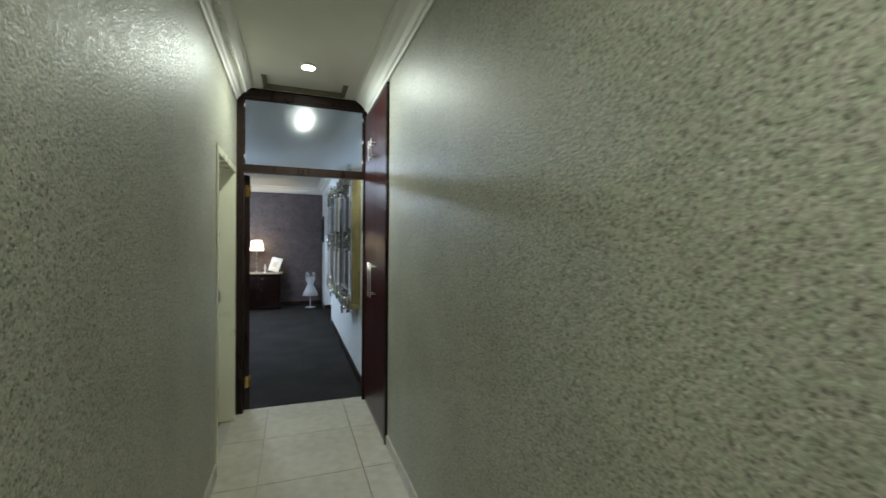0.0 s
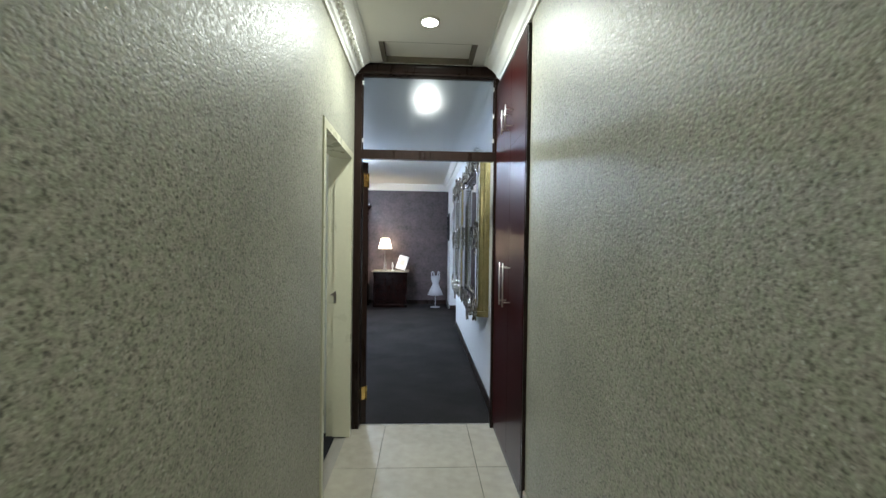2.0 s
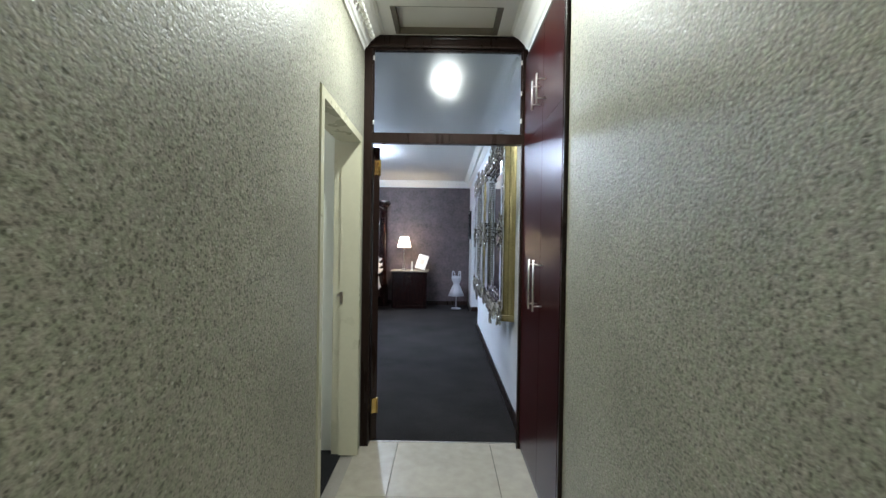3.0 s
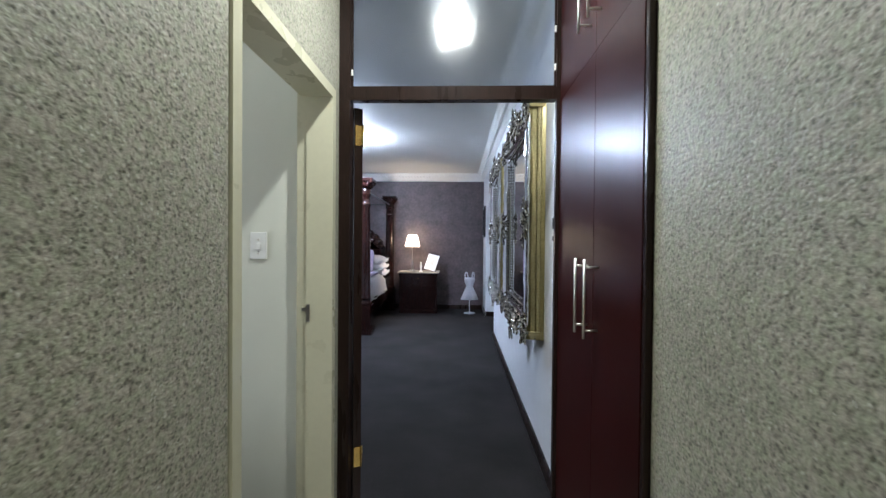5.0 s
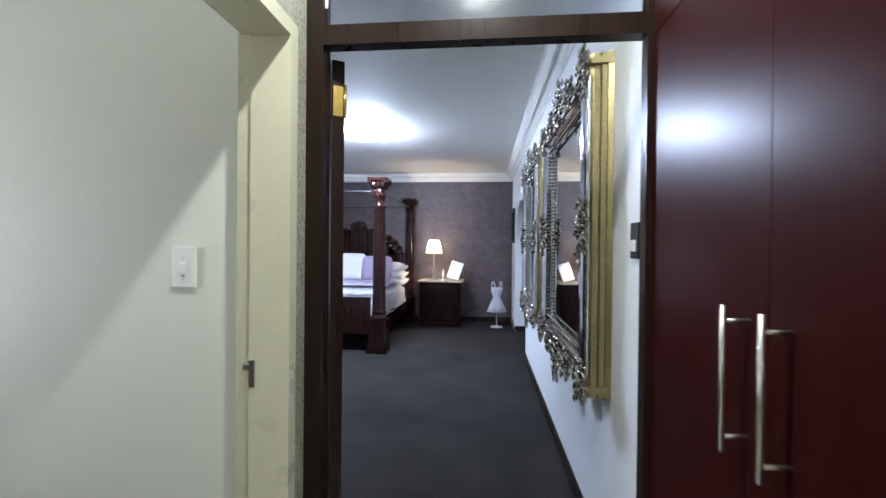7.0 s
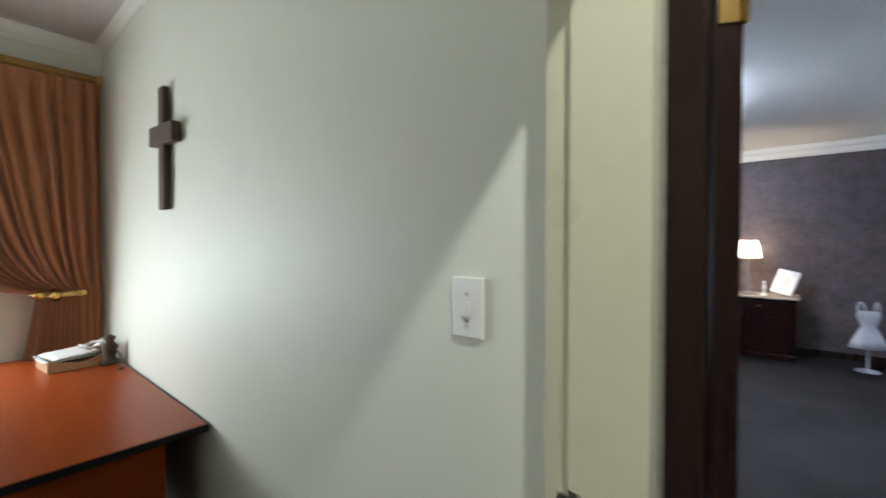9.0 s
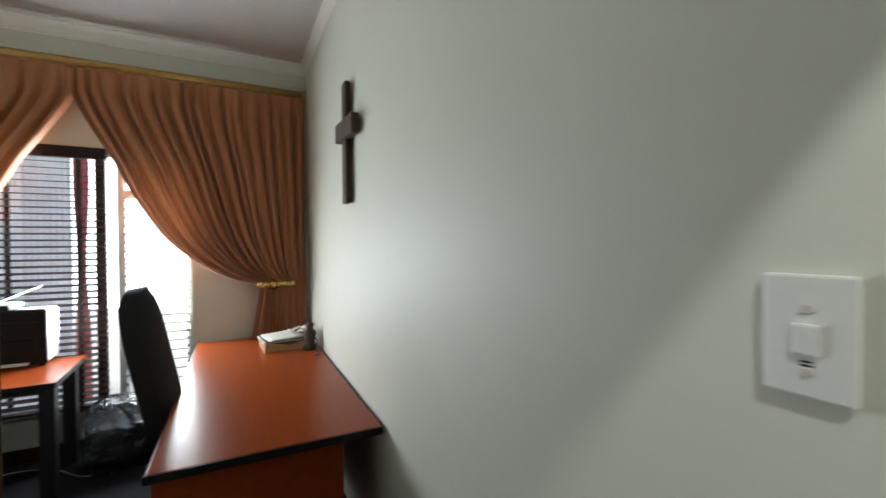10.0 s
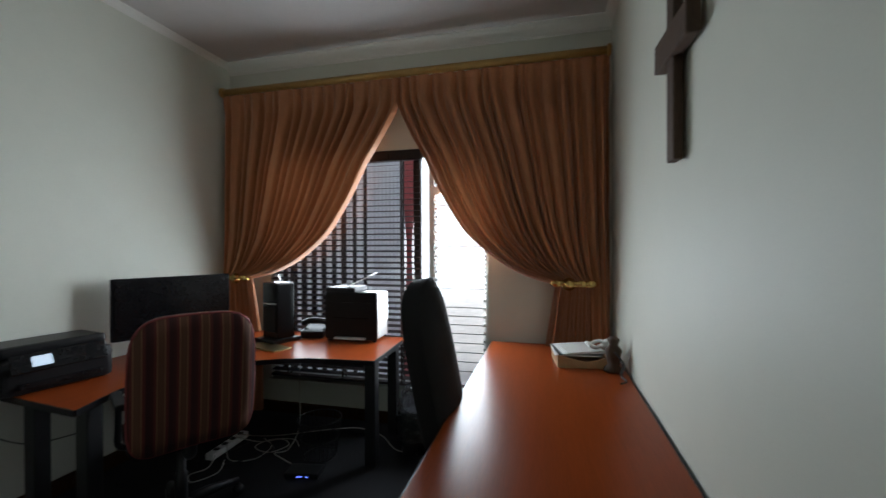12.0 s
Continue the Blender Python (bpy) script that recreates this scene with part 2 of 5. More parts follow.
M_BROWNCLOTH = mat("dark_brown_cloth", (0.035, 0.024, 0.026), 0.85, vary=0.2, fine=60, bump=0.2)
M_PAVE = mat("outside_paving", (0.60, 0.57, 0.52), 0.9, vary=0.2, bump=0.4)
M_OUTGLOW = mat("bright_hazy_sky", (0.9, 0.9, 0.9), 1, bump=0, emit=(0.97, 0.98, 1.0), strength=OUTDOOR_GLOW)
M_DOME = mat("lit_opal_glass", (0.9, 0.9, 0.9), 0.3, bump=0, emit=(0.72, 0.82, 1.0), strength=DOME_STRENGTH)
M_SHADE = mat("pleated_lampshade", (0.85, 0.80, 0.70), 0.8, vary=0.04, fine=60, bump=0.1, alpha_trans=0.55)
M_CRYSTAL = mat("crystal_glass", (0.9, 0.9, 0.9), 0.05, vary=0.02, bump=0, trans=0.8)
M_TINTED = mat("dark_tinted_plastic", (0.05, 0.05, 0.055), 0.15, bump=0)
M_BULB = mat("lit_lamp_lens", (0.9, 0.9, 0.9), 0.3, bump=0, emit=(1.0, 1.0, 0.9), strength=30)
M_LED = mat("blue_led", (0.1, 0.1, 0.9), 0.4, bump=0, emit=(0.15, 0.2, 1.0), strength=6)
M_LCD = mat("lit_display", (0.6, 0.7, 0.8), 0.3, bump=0, emit=(0.75, 0.88, 1.0), strength=1.6)
M_WRAP = mat("clear_plastic_wrap", (0.32, 0.33, 0.36), 0.12, vary=0.05, scale=14, fine=40, bump=0.6, dist=0.012, trans=0.97)
M_GILT = mat("gilded_wood", (0.50, 0.31, 0.10), 0.34, metal=0.55, vary=0.2, scale=9, fine=60, stretch=(1, 0.3, 1), bump=0.1)
# Hatch lining: the recess's shade is put into its dark colour.
M_HATCH_SHADE = mat("shaded_hatch_lining", (0.17, 0.15, 0.12), 0.7, vary=0.2, stretch=(1, 6, 6), bump=0.2)
M_CABLE_W = mat("white_cable", (0.42, 0.40, 0.35), 0.5, bump=0)
M_CABLE_K = mat("black_cable", (0.015, 0.015, 0.015), 0.5, bump=0)


def striped():
    """Upholstery with narrow upright stripes in wine red, ochre and plum."""
    m = mat("striped_upholstery", (0.16, 0.04, 0.035), 0.85, vary=0.3, fine=260, bump=0.4)
    N, L = m.node_tree.nodes, m.node_tree.links
    tc = N.new("ShaderNodeTexCoord")
    sx = N.new("ShaderNodeSeparateXYZ")
    L.new(tc.outputs["Object"], sx.inputs[0])
    mul = N.new("ShaderNodeMath")
    mul.operation = 'MULTIPLY'
    mul.inputs[1].default_value = 12.5
    L.new(sx.outputs[0], mul.inputs[0])
    fr = N.new("ShaderNodeMath")
    fr.operation = 'FRACT'
    L.new(mul.outputs[0], fr.inputs[0])
    ramp = N.new("ShaderNodeValToRGB")
    ramp.color_ramp.interpolation = 'CONSTANT'
    stops = [(0, (0.055, 0.013, 0.012)), (0.14, (0.11, 0.024, 0.021)), (0.26, (0.26, 0.125, 0.065)), (0.31, (0.12, 0.05, 0.03)),
             (0.61, (0.26, 0.125, 0.065)), (0.66, (0.11, 0.024, 0.021)), (0.80, (0.045, 0.012, 0.012))]
    for i, (p, c) in enumerate(stops):
        e = ramp.color_ramp.elements[i] if i < 2 else ramp.color_ramp.elements.new(p)
        e.position, e.color = p, (*c, 1)
    L.new(fr.outputs[0], ramp.inputs[0])
    L.new(ramp.outputs[0], N["Principled BSDF"].inputs["Base Color"])
    return m


M_STRIPE = striped()
M_PIPING = mat("red_piping_cord", (0.22, 0.035, 0.035), 0.7, vary=0.3, fine=160, bump=0.3)


def glass(name, color, rough, bump_scale=0.0, bump=0.0):
    m = bpy.data.materials.new(name)
    m.use_nodes = True
    N, L = m.node_tree.nodes, m.node_tree.links
    b = N["Principled BSDF"]
    b.inputs["Base Color"].default_value = (*color, 1)
    b.inputs["Transmission Weight"].default_value = 1
    b.inputs["Roughness"].default_value = rough
    b.inputs["IOR"].default_value = 1.5
    if bump_scale:
        tc = N.new("ShaderNodeTexCoord")
        v = N.new("ShaderNodeTexVoronoi")
        v.feature = 'SMOOTH_F1'
        v.inputs["Scale"].default_value = bump_scale
        L.new(tc.outputs["Object"], v.inputs["Vector"])
        bp = N.new("ShaderNodeBump")
        bp.inputs["Strength"].default_value = bump
        bp.inputs["Distance"].default_value = 0.002
        L.new(v.outputs["Distance"], bp.inputs["Height"])
        L.new(bp.outputs[0], b.inputs["Normal"])
    return m


M_GLASS = glass("clear_window_glass", (0.96, 0.98, 0.97), 0.0)
M_OBSCURE = glass("pebbled_obscure_glass", (0.72, 0.78, 0.86), 0.15, 120, 0.5)


# ---- building helpers ----
def part(name, bm, material, parent=None, label="", smooth=False):
    me = bpy.data.meshes.new(name)
    bmesh.ops.recalc_face_normals(bm, faces=bm.faces)
    if smooth:
        for f in bm.faces:
            f.smooth = True
    bm.to_mesh(me)
    bm.free()
    me.materials.append(material)
    ob = new(name, me)
    if parent:
        ob.parent = parent
    if label:
        ob["label"] = label
    return ob


def thing(name, label, category, group="", m=None):
    ob = new(name)
    ob.empty_display_size = 0.1
    if m:
        ob.matrix_basis = m
    return tagged(ob, label, category, group)


def setting(name, bm, material, label=""):
    return tagged(part(name, bm, material), label, kind="structure")


def cube(bm, x0, x1, y0, y1, z0, z1, bevel=0.0, m=None):
    vs = bmesh.ops.create_cube(bm, size=1)["verts"]
    for v in vs:
        v.co = Vector(((x0 + x1) / 2 + v.co.x * (x1 - x0), (y0 + y1) / 2 + v.co.y * (y1 - y0), (z0 + z1) / 2 + v.co.z * (z1 - z0)))
    if bevel:
        es = list({e for v in vs for e in v.link_edges})
        r = bmesh.ops.bevel(bm, geom=es, offset=bevel, segments=2, affect='EDGES', profile=0.6)
        vs = r["verts"] if not vs[0].is_valid else list({v for f in r["faces"] for v in f.verts} | {v for v in vs if v.is_valid})
    if m:
        bmesh.ops.transform(bm, matrix=m, verts=[v for v in vs if v.is_valid])
    return vs


def box(x0, x1, y0, y1, z0, z1, bevel=0.0, m=None):
    bm = bmesh.new()
    cube(bm, x0, x1, y0, y1, z0, z1, bevel)
    if m:
        bm.transform(m)
    return bm


def boxes(*dims):
    bm = bmesh.new()
    for d in dims:
        cube(bm, *d)
    return bm


def lathe(profile, seg=24, bm=None, at=(0, 0, 0), m=None):
    """A turned body from (radius, height) pairs."""
    bm = bm or bmesh.new()
    rings = []
    for r, z in profile:
        ring = []
        for i in range(seg):
            a = 2 * math.pi * i / seg
            co = Vector((at[0] + r * math.cos(a), at[1] + r * math.sin(a), at[2] + z))
            ring.append(bm.verts.new(m @ co if m else co))
        rings.append(ring)
    for a, b in zip(rings, rings[1:]):
        for i in range(seg):
            bm.faces.new((a[i], a[(i + 1) % seg], b[(i + 1) % seg], b[i]))
    bm.faces.new(rings[0][::-1])
    bm.faces.new(rings[-1])
    return bm


def tube(points, r, seg=8, bm=None):
    """A round rod or cable along points."""
    bm = bm or bmesh.new()
    pts = [Vector(p) for p in points]
    rings = []
    for i, p in enumerate(pts):
        d = (pts[min(i + 1, len(pts) - 1)] - pts[max(i - 1, 0)]).normalized()
        side = d.orthogonal().normalized() if i == 0 else (side - d * side.dot(d)).normalized()
        up = d.cross(side)
        rr = r[i] if isinstance(r, (list, tuple)) else r
        rings.append([bm.verts.new(p + (side * math.cos(2 * math.pi * k / seg) + up * math.sin(2 * math.pi * k / seg)) * rr) for k in range(seg)])
    for a, b in zip(rings, rings[1:]):
        for k in range(seg):
            bm.faces.new((a[k], a[(k + 1) % seg], b[(k + 1) % seg], b[k]))
    bm.faces.new(rings[0][::-1])
    bm.faces.new(rings[-1])
    return bm


def blob(bm, at, size, rot=(0, 0, 0), sub=2):
    m = pose(*at, *rot) @ Matrix.Diagonal((*size, 1))
    bmesh.ops.create_icosphere(bm, subdivisions=sub, radius=1, matrix=m)
    return bm


def extrude_profile(profile, p0, p1, up=(0, 0, 1), out=(1, 0, 0), bm=None):
    """A moulding: (out, up) pairs swept straight from p0 to p1."""
    bm = bm or bmesh.new()
    p0, p1, up, out = Vector(p0), Vector(p1), Vector(up), Vector(out)
    a = [bm.verts.new(p0 + out * o + up * u) for o, u in profile]
    b = [bm.verts.new(p1 + out * o + up * u) for o, u in profile]
    n = len(profile)
    for i in range(n):
        bm.faces.new((a[i], a[(i + 1) % n], b[(i + 1) % n], b[i]))
    bm.faces.new(a[::-1])
    bm.faces.new(b)
    return bm


def spline(pts, n=12):
    """A smooth curve through points."""
    P = [Vector(p) for p in pts]
    P = [P[0] * 2 - P[1]] + P + [P[-1] * 2 - P[-2]]
    out = []
    for i in range(1, len(P) - 2):
        a, b, c, d = P[i - 1], P[i], P[i + 1], P[i + 2]
        for k in range(n):
            t = k / n
            out.append(0.5 * ((2 * b) + (c - a) * t + (2 * a - 5 * b + 4 * c - d) * t * t + (3 * b - a - 3 * c + d) * t ** 3))
    out.append(P[-2])
    return out


CORNICE = [(0, -0.13), (0.012, -0.13), (0.018, -0.112), (0.03, -0.105), (0.045, -0.08), (0.075, -0.05), (0.10, -0.035), (0.115, -0.02), (0.13, -0.016), (0.13, 0), (0, 0)]

# ---- structure ----
XL, XR = -0.405, 0.664            # corridor walls
YS, XW, YL = 0.0, -4.12, -2.985  # study: cross wall, window wall, far side wall
XB, YB = 0.685, 6.42            # bedroom: mirror wall, papered wall
H, HS = 2.70, 2.84              # ceilings: corridor and bedroom, study
DZ = 0.668                      # desk tops in the study
WY0, WY1, WZ0, WZ1 = -2.60, -0.825, 0.27, 2.05   # study window opening
Y0 = -6.2

setting("floor_base", boxes((XL - 0.1, XR + 0.1, Y0, 0.135, -0.10, -0.012)), M_GROUT, "grey cement bed under the corridor tiles")
setting("floor_study", boxes((XW - 0.1, XL - 0.1, YL - 0.1, 0.0, -0.10, -0.002)), M_STUDYCARPET, "dark carpet of the study")
setting("floor_bedroom", boxes((-4.7, 1.6, 0.139, YB + 0.1, -0.10, -0.001)), M_CARPET, "charcoal carpet of the bedroom")

# corridor walls with the study doorway
setting("wall_corridor_left", boxes((XL - 0.1, XL, Y0, -0.895, 0, H), (XL - 0.1, XL, -0.895, -0.02, 2.025, H), (XL - 0.1, XL, -0.02, 0.06, 0, H)), M_STONE,
        "grey-green pebbled wall coating along the corridor")
setting("wall_corridor_right", boxes((XR, XR + 0.1, Y0, -0.848, 0, H)), M_STONE, "grey-green pebbled wall coating along the corridor")
setting("wall_corridor_end", boxes((XL - 0.1, XR + 0.1, Y0 - 0.1, Y0, 0, H)), M_STONE, "grey-green pebbled end wall")
HX0, HX1, HY0, HY1 = -0.203, 0.455, -0.268, 0.056   # loft hatch
setting("ceiling_corridor", boxes((XL - 0.1, HX0, Y0, 0.135, H, H + 0.1), (HX1, 1.3, Y0, 0.135, H, H + 0.1), (HX0, HX1, Y0, HY0, H, H + 0.1),
                                  (HX0, HX1, HY1, 0.135, H, H + 0.1)), M_CEIL, "off-white painted ceiling")
hatch = setting("ceiling_hatch", boxes((HX0 + 0.03, HX1 - 0.03, HY0 + 0.012, HY1 - 0.012, H + 0.045, H + 0.06)), M_CEIL, "white loft hatch panel set up into the ceiling")
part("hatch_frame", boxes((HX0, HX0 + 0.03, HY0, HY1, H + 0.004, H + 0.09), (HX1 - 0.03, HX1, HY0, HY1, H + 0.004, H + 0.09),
                          (HX0 + 0.03, HX1 - 0.03, HY0, HY0 + 0.012, H + 0.004, H + 0.09), (HX0 + 0.03, HX1 - 0.03, HY1 - 0.012, HY1, H + 0.004, H + 0.09)), M_HATCH_SHADE, hatch, "hatch lining, coloured grey-brown for the shade in its recess")

# study shell
setting("wall_study_cross", boxes((XW - 0.1, -0.567, YS, 0.10, 0, HS), (-0.567, XL - 0.1, YS, 0.06, 2.018, HS)), M_STUDYWALL, "off-white painted wall with a cross")
setting("wall_study_window", boxes((XW - 0.12, XW, YL - 0.1, WY0, 0, HS), (XW - 0.12, XW, WY1, 0.0, 0, HS), (XW - 0.12, XW, WY0, WY1, WZ1, HS),
                                   (XW - 0.12, XW, WY0, WY1, 0, WZ0)), M_STUDYWALL, "off-white painted wall round the window")
setting("wall_study_side", boxes((XW - 0.1, XL - 0.1, YL - 0.1, YL, 0, HS)), M_STUDYWALL, "off-white painted wall beside the desk")
setting("wall_study_back", boxes((XL - 0.11, XL - 0.102, YL, -0.90, 0, HS), (XL - 0.11, XL - 0.102, -0.90, 0, 2.03, HS)), M_STUDYWALL, "off-white painted wall at the doorway")
setting("ceiling_study", boxes((XW - 0.1, XL - 0.1, YL - 0.1, 0.10, HS, HS + 0.1)), M_CEIL_DIMMED, "off-white painted ceiling")

# bedroom shell; the mirror wall has an arched opening
setting("wall_bedroom_paper", boxes((-4.7, 1.6, YB, YB + 0.1, 0, 2.56)), M_PURPLE, "dark purple-brown damask wallpaper")
setting("wall_bedroom_paper_top", boxes((-4.7, 1.6, YB, YB + 0.1, 2.564, H)), M_WHITEWALL, "white strip over the wallpaper")
setting("wall_bedroom_side", boxes((-4.8, -4.7, 0.1, YB, 0, H)), M_WHITEWALL, "white painted wall")
setting("wall_bedroom_front", boxes((-4.7, -0.56, 0.104, 0.2, 0, H), (-0.56, -0.405, 0.064, 0.139, 0, H), (0.664, 1.6, 0.139, 0.2, 0, H)), M_WHITEWALL, "white painted wall with the doorway")
setting("ceiling_bedroom", boxes((-4.8, 1.6, 0.135, YB + 0.1, H, H + 0.1)), M_CEIL, "white painted ceiling")
setting("wall_recess", boxes((1.5, 1.6, 3.0, YB, 0, H)), M_MAHOG, "mahogany cupboard front behind the arch")


def arch_wall():
    """The wall with the mirrors, cut by one arched opening."""
    bm = bmesh.new()
    T = 0.19
    ya, yb, spring, rise = 3.92, 5.62, 1.42, 0.62
    n = 24
    cube(bm, XB, XB + T, 0.2, ya, 0, H)
    cube(bm, XB, XB + T, yb, YB, 0, H)
    low = []
    for i in range(n + 1):
        a = math.pi * i / n
        low.append((ya + (yb - ya) * (1 - math.cos(a)) / 2, spring + rise * math.sin(a)))
    for x, flip in ((XB, False), (XB + T, True)):
        for (y1, z1), (y2, z2) in zip(low, low[1:]):
            vs = [bm.verts.new((x, y, z)) for y, z in ((y1, z1), (y2, z2), (y2, H), (y1, H))]
            bm.faces.new(vs[::-1] if flip else vs)
    for (y1, z1), (y2, z2) in zip(low, low[1:]):
        bm.faces.new([bm.verts.new(c) for c in ((XB, y1, z1), (XB + T, y1, z1), (XB + T, y2, z2), (XB, y2, z2))])
    bmesh.ops.remove_doubles(bm, verts=bm.verts, dist=1e-5)
    return bm


setting("wall_bedroom_mirror", arch_wall(), M_WHITEWALL, "white painted wall with an arched opening")

# cornices
def cornice(name, p0, p1, out, label, beads=0, scale=1.0):
    prof = [(o * scale, u * scale) for o, u in CORNICE]
    bm = extrude_profile(prof, p0, p1, out=out)
    p0, p1, o = Vector(p0), Vector(p1), Vector(out)
    if beads:
        d = (p1 - p0).normalized()
        n = int((p1 - p0).length / beads)
        ang = math.degrees(math.atan2(d.y, d.x))
        for i in range(n):
            c = p0 + d * beads * (i + 0.5) + o * 0.068 * scale + Vector((0, 0, -0.068 * scale))
            blob(bm, c, (beads * 0.40, 0.017, 0.026), (45 if o.x + o.y < 0 else -45, 0, ang), 1)
    return setting(name, bm, M_CORNICE, label)


cornice("cornice_1", (XL, Y0, H), (XL, 0, H), (1, 0, 0), "white moulded plaster cornice with leaf ornament", 0.055)
cornice("cornice_2", (XR, Y0, H), (XR, 0, H), (-1, 0, 0), "plain white plaster cornice")
cornice("cornice_3", (XW, YL, HS), (XW, YS, HS), (1, 0, 0), "plain white plaster cornice", 0, 0.62)
cornice("cornice_4", (XW, YS, HS), (XL - 0.11, YS, HS), (0, -1, 0), "plain white plaster cornice", 0, 0.4)
cornice("cornice_5", (XW, YL, HS), (XL - 0.11, YL, HS), (0, 1, 0), "plain white plaster cornice", 0, 0.32)
cornice("cornice_6", (XB, 0.2, H), (XB, YB, H), (-1, 0, 0), "white plaster cornice with dentil ornament", 0.06)
cornice("cornice_7", (-4.7, YB, H), (XB, YB, H), (0, -1, 0), "white plaster cornice with dentil ornament", 0.06)

# skirtings
SK = [(0, 0), (0.016, 0), (0.016, 0.07), (0.008, 0.085), (0, 0.085)]
TS = [(0, 0), (0.011, 0), (0.011, 0.068), (0.007, 0.074), (0, 0.074)]
setting("baseboard_1", extrude_profile(TS, (XL, Y0, 0), (XL, -0.9, 0), out=(1, 0, 0)), M_TILE, "low cream tile skirting")
setting("baseboard_2", extrude_profile(TS, (XR, Y0, 0), (XR, -0.848, 0), out=(-1, 0, 0)), M_TILE, "low cream tile skirting")
setting("baseboard_3", extrude_profile(SK, (XB, 0.2, 0), (XB, 3.92, 0), out=(-1, 0, 0)), M_DARKWOOD, "dark wooden skirting")
setting("baseboard_4", extrude_profile(SK, (XB, 5.62, 0), (XB, YB, 0), out=(-1, 0, 0)), M_DARKWOOD, "dark wooden skirting")
setting("baseboard_5", extrude_profile(SK, (-4.7, YB, 0), (XB - 0.02, YB, 0), out=(0, -1, 0)), M_DARKWOOD, "dark wooden skirting")
setting("baseboard_6", extrude_profile(SK, (XW, YL, 0), (XW, YS, 0), out=(1, 0, 0)), M_DOORWOOD, "dark wooden skirting")
setting("baseboard_7", extrude_profile(SK, (XW + 0.02, YL, 0), (XL - 0.12, YL, 0), out=(0, 1, 0)), M_DOORWOOD, "dark wooden skirting")
setting("baseboard_8", extrude_profile(SK, (XB + 0.005, 5.62, 0), (XB + 0.19, 5.62, 0), out=(0, -1, 0)), M_DARKWOOD, "dark wooden skirting")
setting("threshold_trim", boxes((-0.352, 0.628, 0.1285, 0.1375, -0.01, 0.004)), M_STEEL, "thin metal strip between tiles and carpet")

# study doorway: pressed steel frame, painted cream
F0, F1, FZ = -0.888, -0.016, 2.016
frame_bm = boxes(
    (-0.518, XL + 0.008, F0, F0 + 0.044, 0, FZ), (-0.553, -0.518, F0, F0 + 0.032, 0, FZ),
    (-0.518, XL + 0.008, F1 - 0.044, F1, 0, FZ), (-0.565, -0.518, F1 - 0.032, F1, 0, FZ),
    (-0.518, XL + 0.008, F0 + 0.044, F1 - 0.044, FZ - 0.044, FZ), (-0.553, -0.518, F0 + 0.032, F1 - 0.032, FZ - 0.032, FZ))
door_frame = setting("door_frame_1", frame_bm, M_CREAM, "cream painted pressed steel door frame")
strike = part("strike_plate", boxes((-0.517, -0.500, -0.0625, -0.0595, 0.955, 1.035), (-0.540, -0.517, -0.0535, -0.0475, 1.002, 1.018)), M_STEEL, door_frame, "steel strike plate")

# study door leaf, standing open into the room
door1 = tagged(new("door_1"), "brown varnished wooden door standing open into the study", "door", kind="structure")
door1.matrix_basis = pose(-0.556, -0.850, 0, 0, 0, 180.4)
part("door_leaf", box(0.0, 0.875, 0.0, 0.04, 0.008, 1.965, 0.002), M_DOORWOOD, door1)
lever = part("door_handle", box(0.80, 0.84, -0.006, 0.0, 0.88, 1.05, 0.002), M_BRASS, door1, "brass lever handle on a plate")
part("lever", tube(spline([(0.82, -0.004, 0.99), (0.82, -0.05, 0.99), (0.805, -0.058, 0.99), (0.72, -0.056, 0.986)], 6), 0.008, 8), M_BRASS, lever, smooth=True)
for hz in (0.2, 1.0, 1.75):
    part("hinge", tube([(-0.004, -0.006, hz), (-0.004, -0.006, hz + 0.1)], 0.006), M_BRASS, door1)

# bedroom doorway: dark wooden frame with a transom light
frame2 = setting("door_frame_2", boxes((-0.405, -0.352, 0.06, 0.125, 0, 2.615), (0.628, 0.664, 0.06, 0.092, 0, 2.615), (-0.352, 0.628, 0.06, 0.11, 2.0, 2.06),
                                       (0.640, 0.664, 0.092, 0.139, 0, 2.615)), M_DARKWOOD, "dark stained timber door frame with a transom")
head = extrude_profile([(0, 0), (0.012, 0), (0.016, 0.012), (0.011, 0.024), (0.011, 0.055), (0.014, 0.068), (0.008, 0.08), (0, 0.083)], (-0.405, 0.06, 2.615), (0.664, 0.06, 2.615), out=(0, -1, 0))
cube(head, -0.405, 0.664, 0.06, 0.128, 2.615, 2.698)
part("frame_head", head, M_DARKWOOD, frame2)
part("glazing_bead", boxes((-0.352, -0.342, 0.072, 0.084, 2.06, 2.615), (0.618, 0.628, 0.072, 0.084, 2.06, 2.615), (-0.342, 0.618, 0.072, 0.084, 2.06, 2.069), (-0.342, 0.618, 0.072, 0.084, 2.606, 2.615)), M_DARKWOOD, frame2)
pane = part("transom_pane", boxes((-0.352, 0.628, 0.086, 0.091, 2.06, 2.615)), M_OBSCURE, frame2, "pebbled obscure glass pane")
pane.visible_shadow = False
for px, pz in ((-0.345, 2.12), (-0.345, 2.54), (0.621, 2.14), (0.621, 2.32), (0.621, 2.52)):
    part("paint_spot", box(px - 0.005, px + 0.005, 0.069, 0.0725, pz, pz + 0.03, 0.001), M_WHITEPL, frame2, "white paint splash")

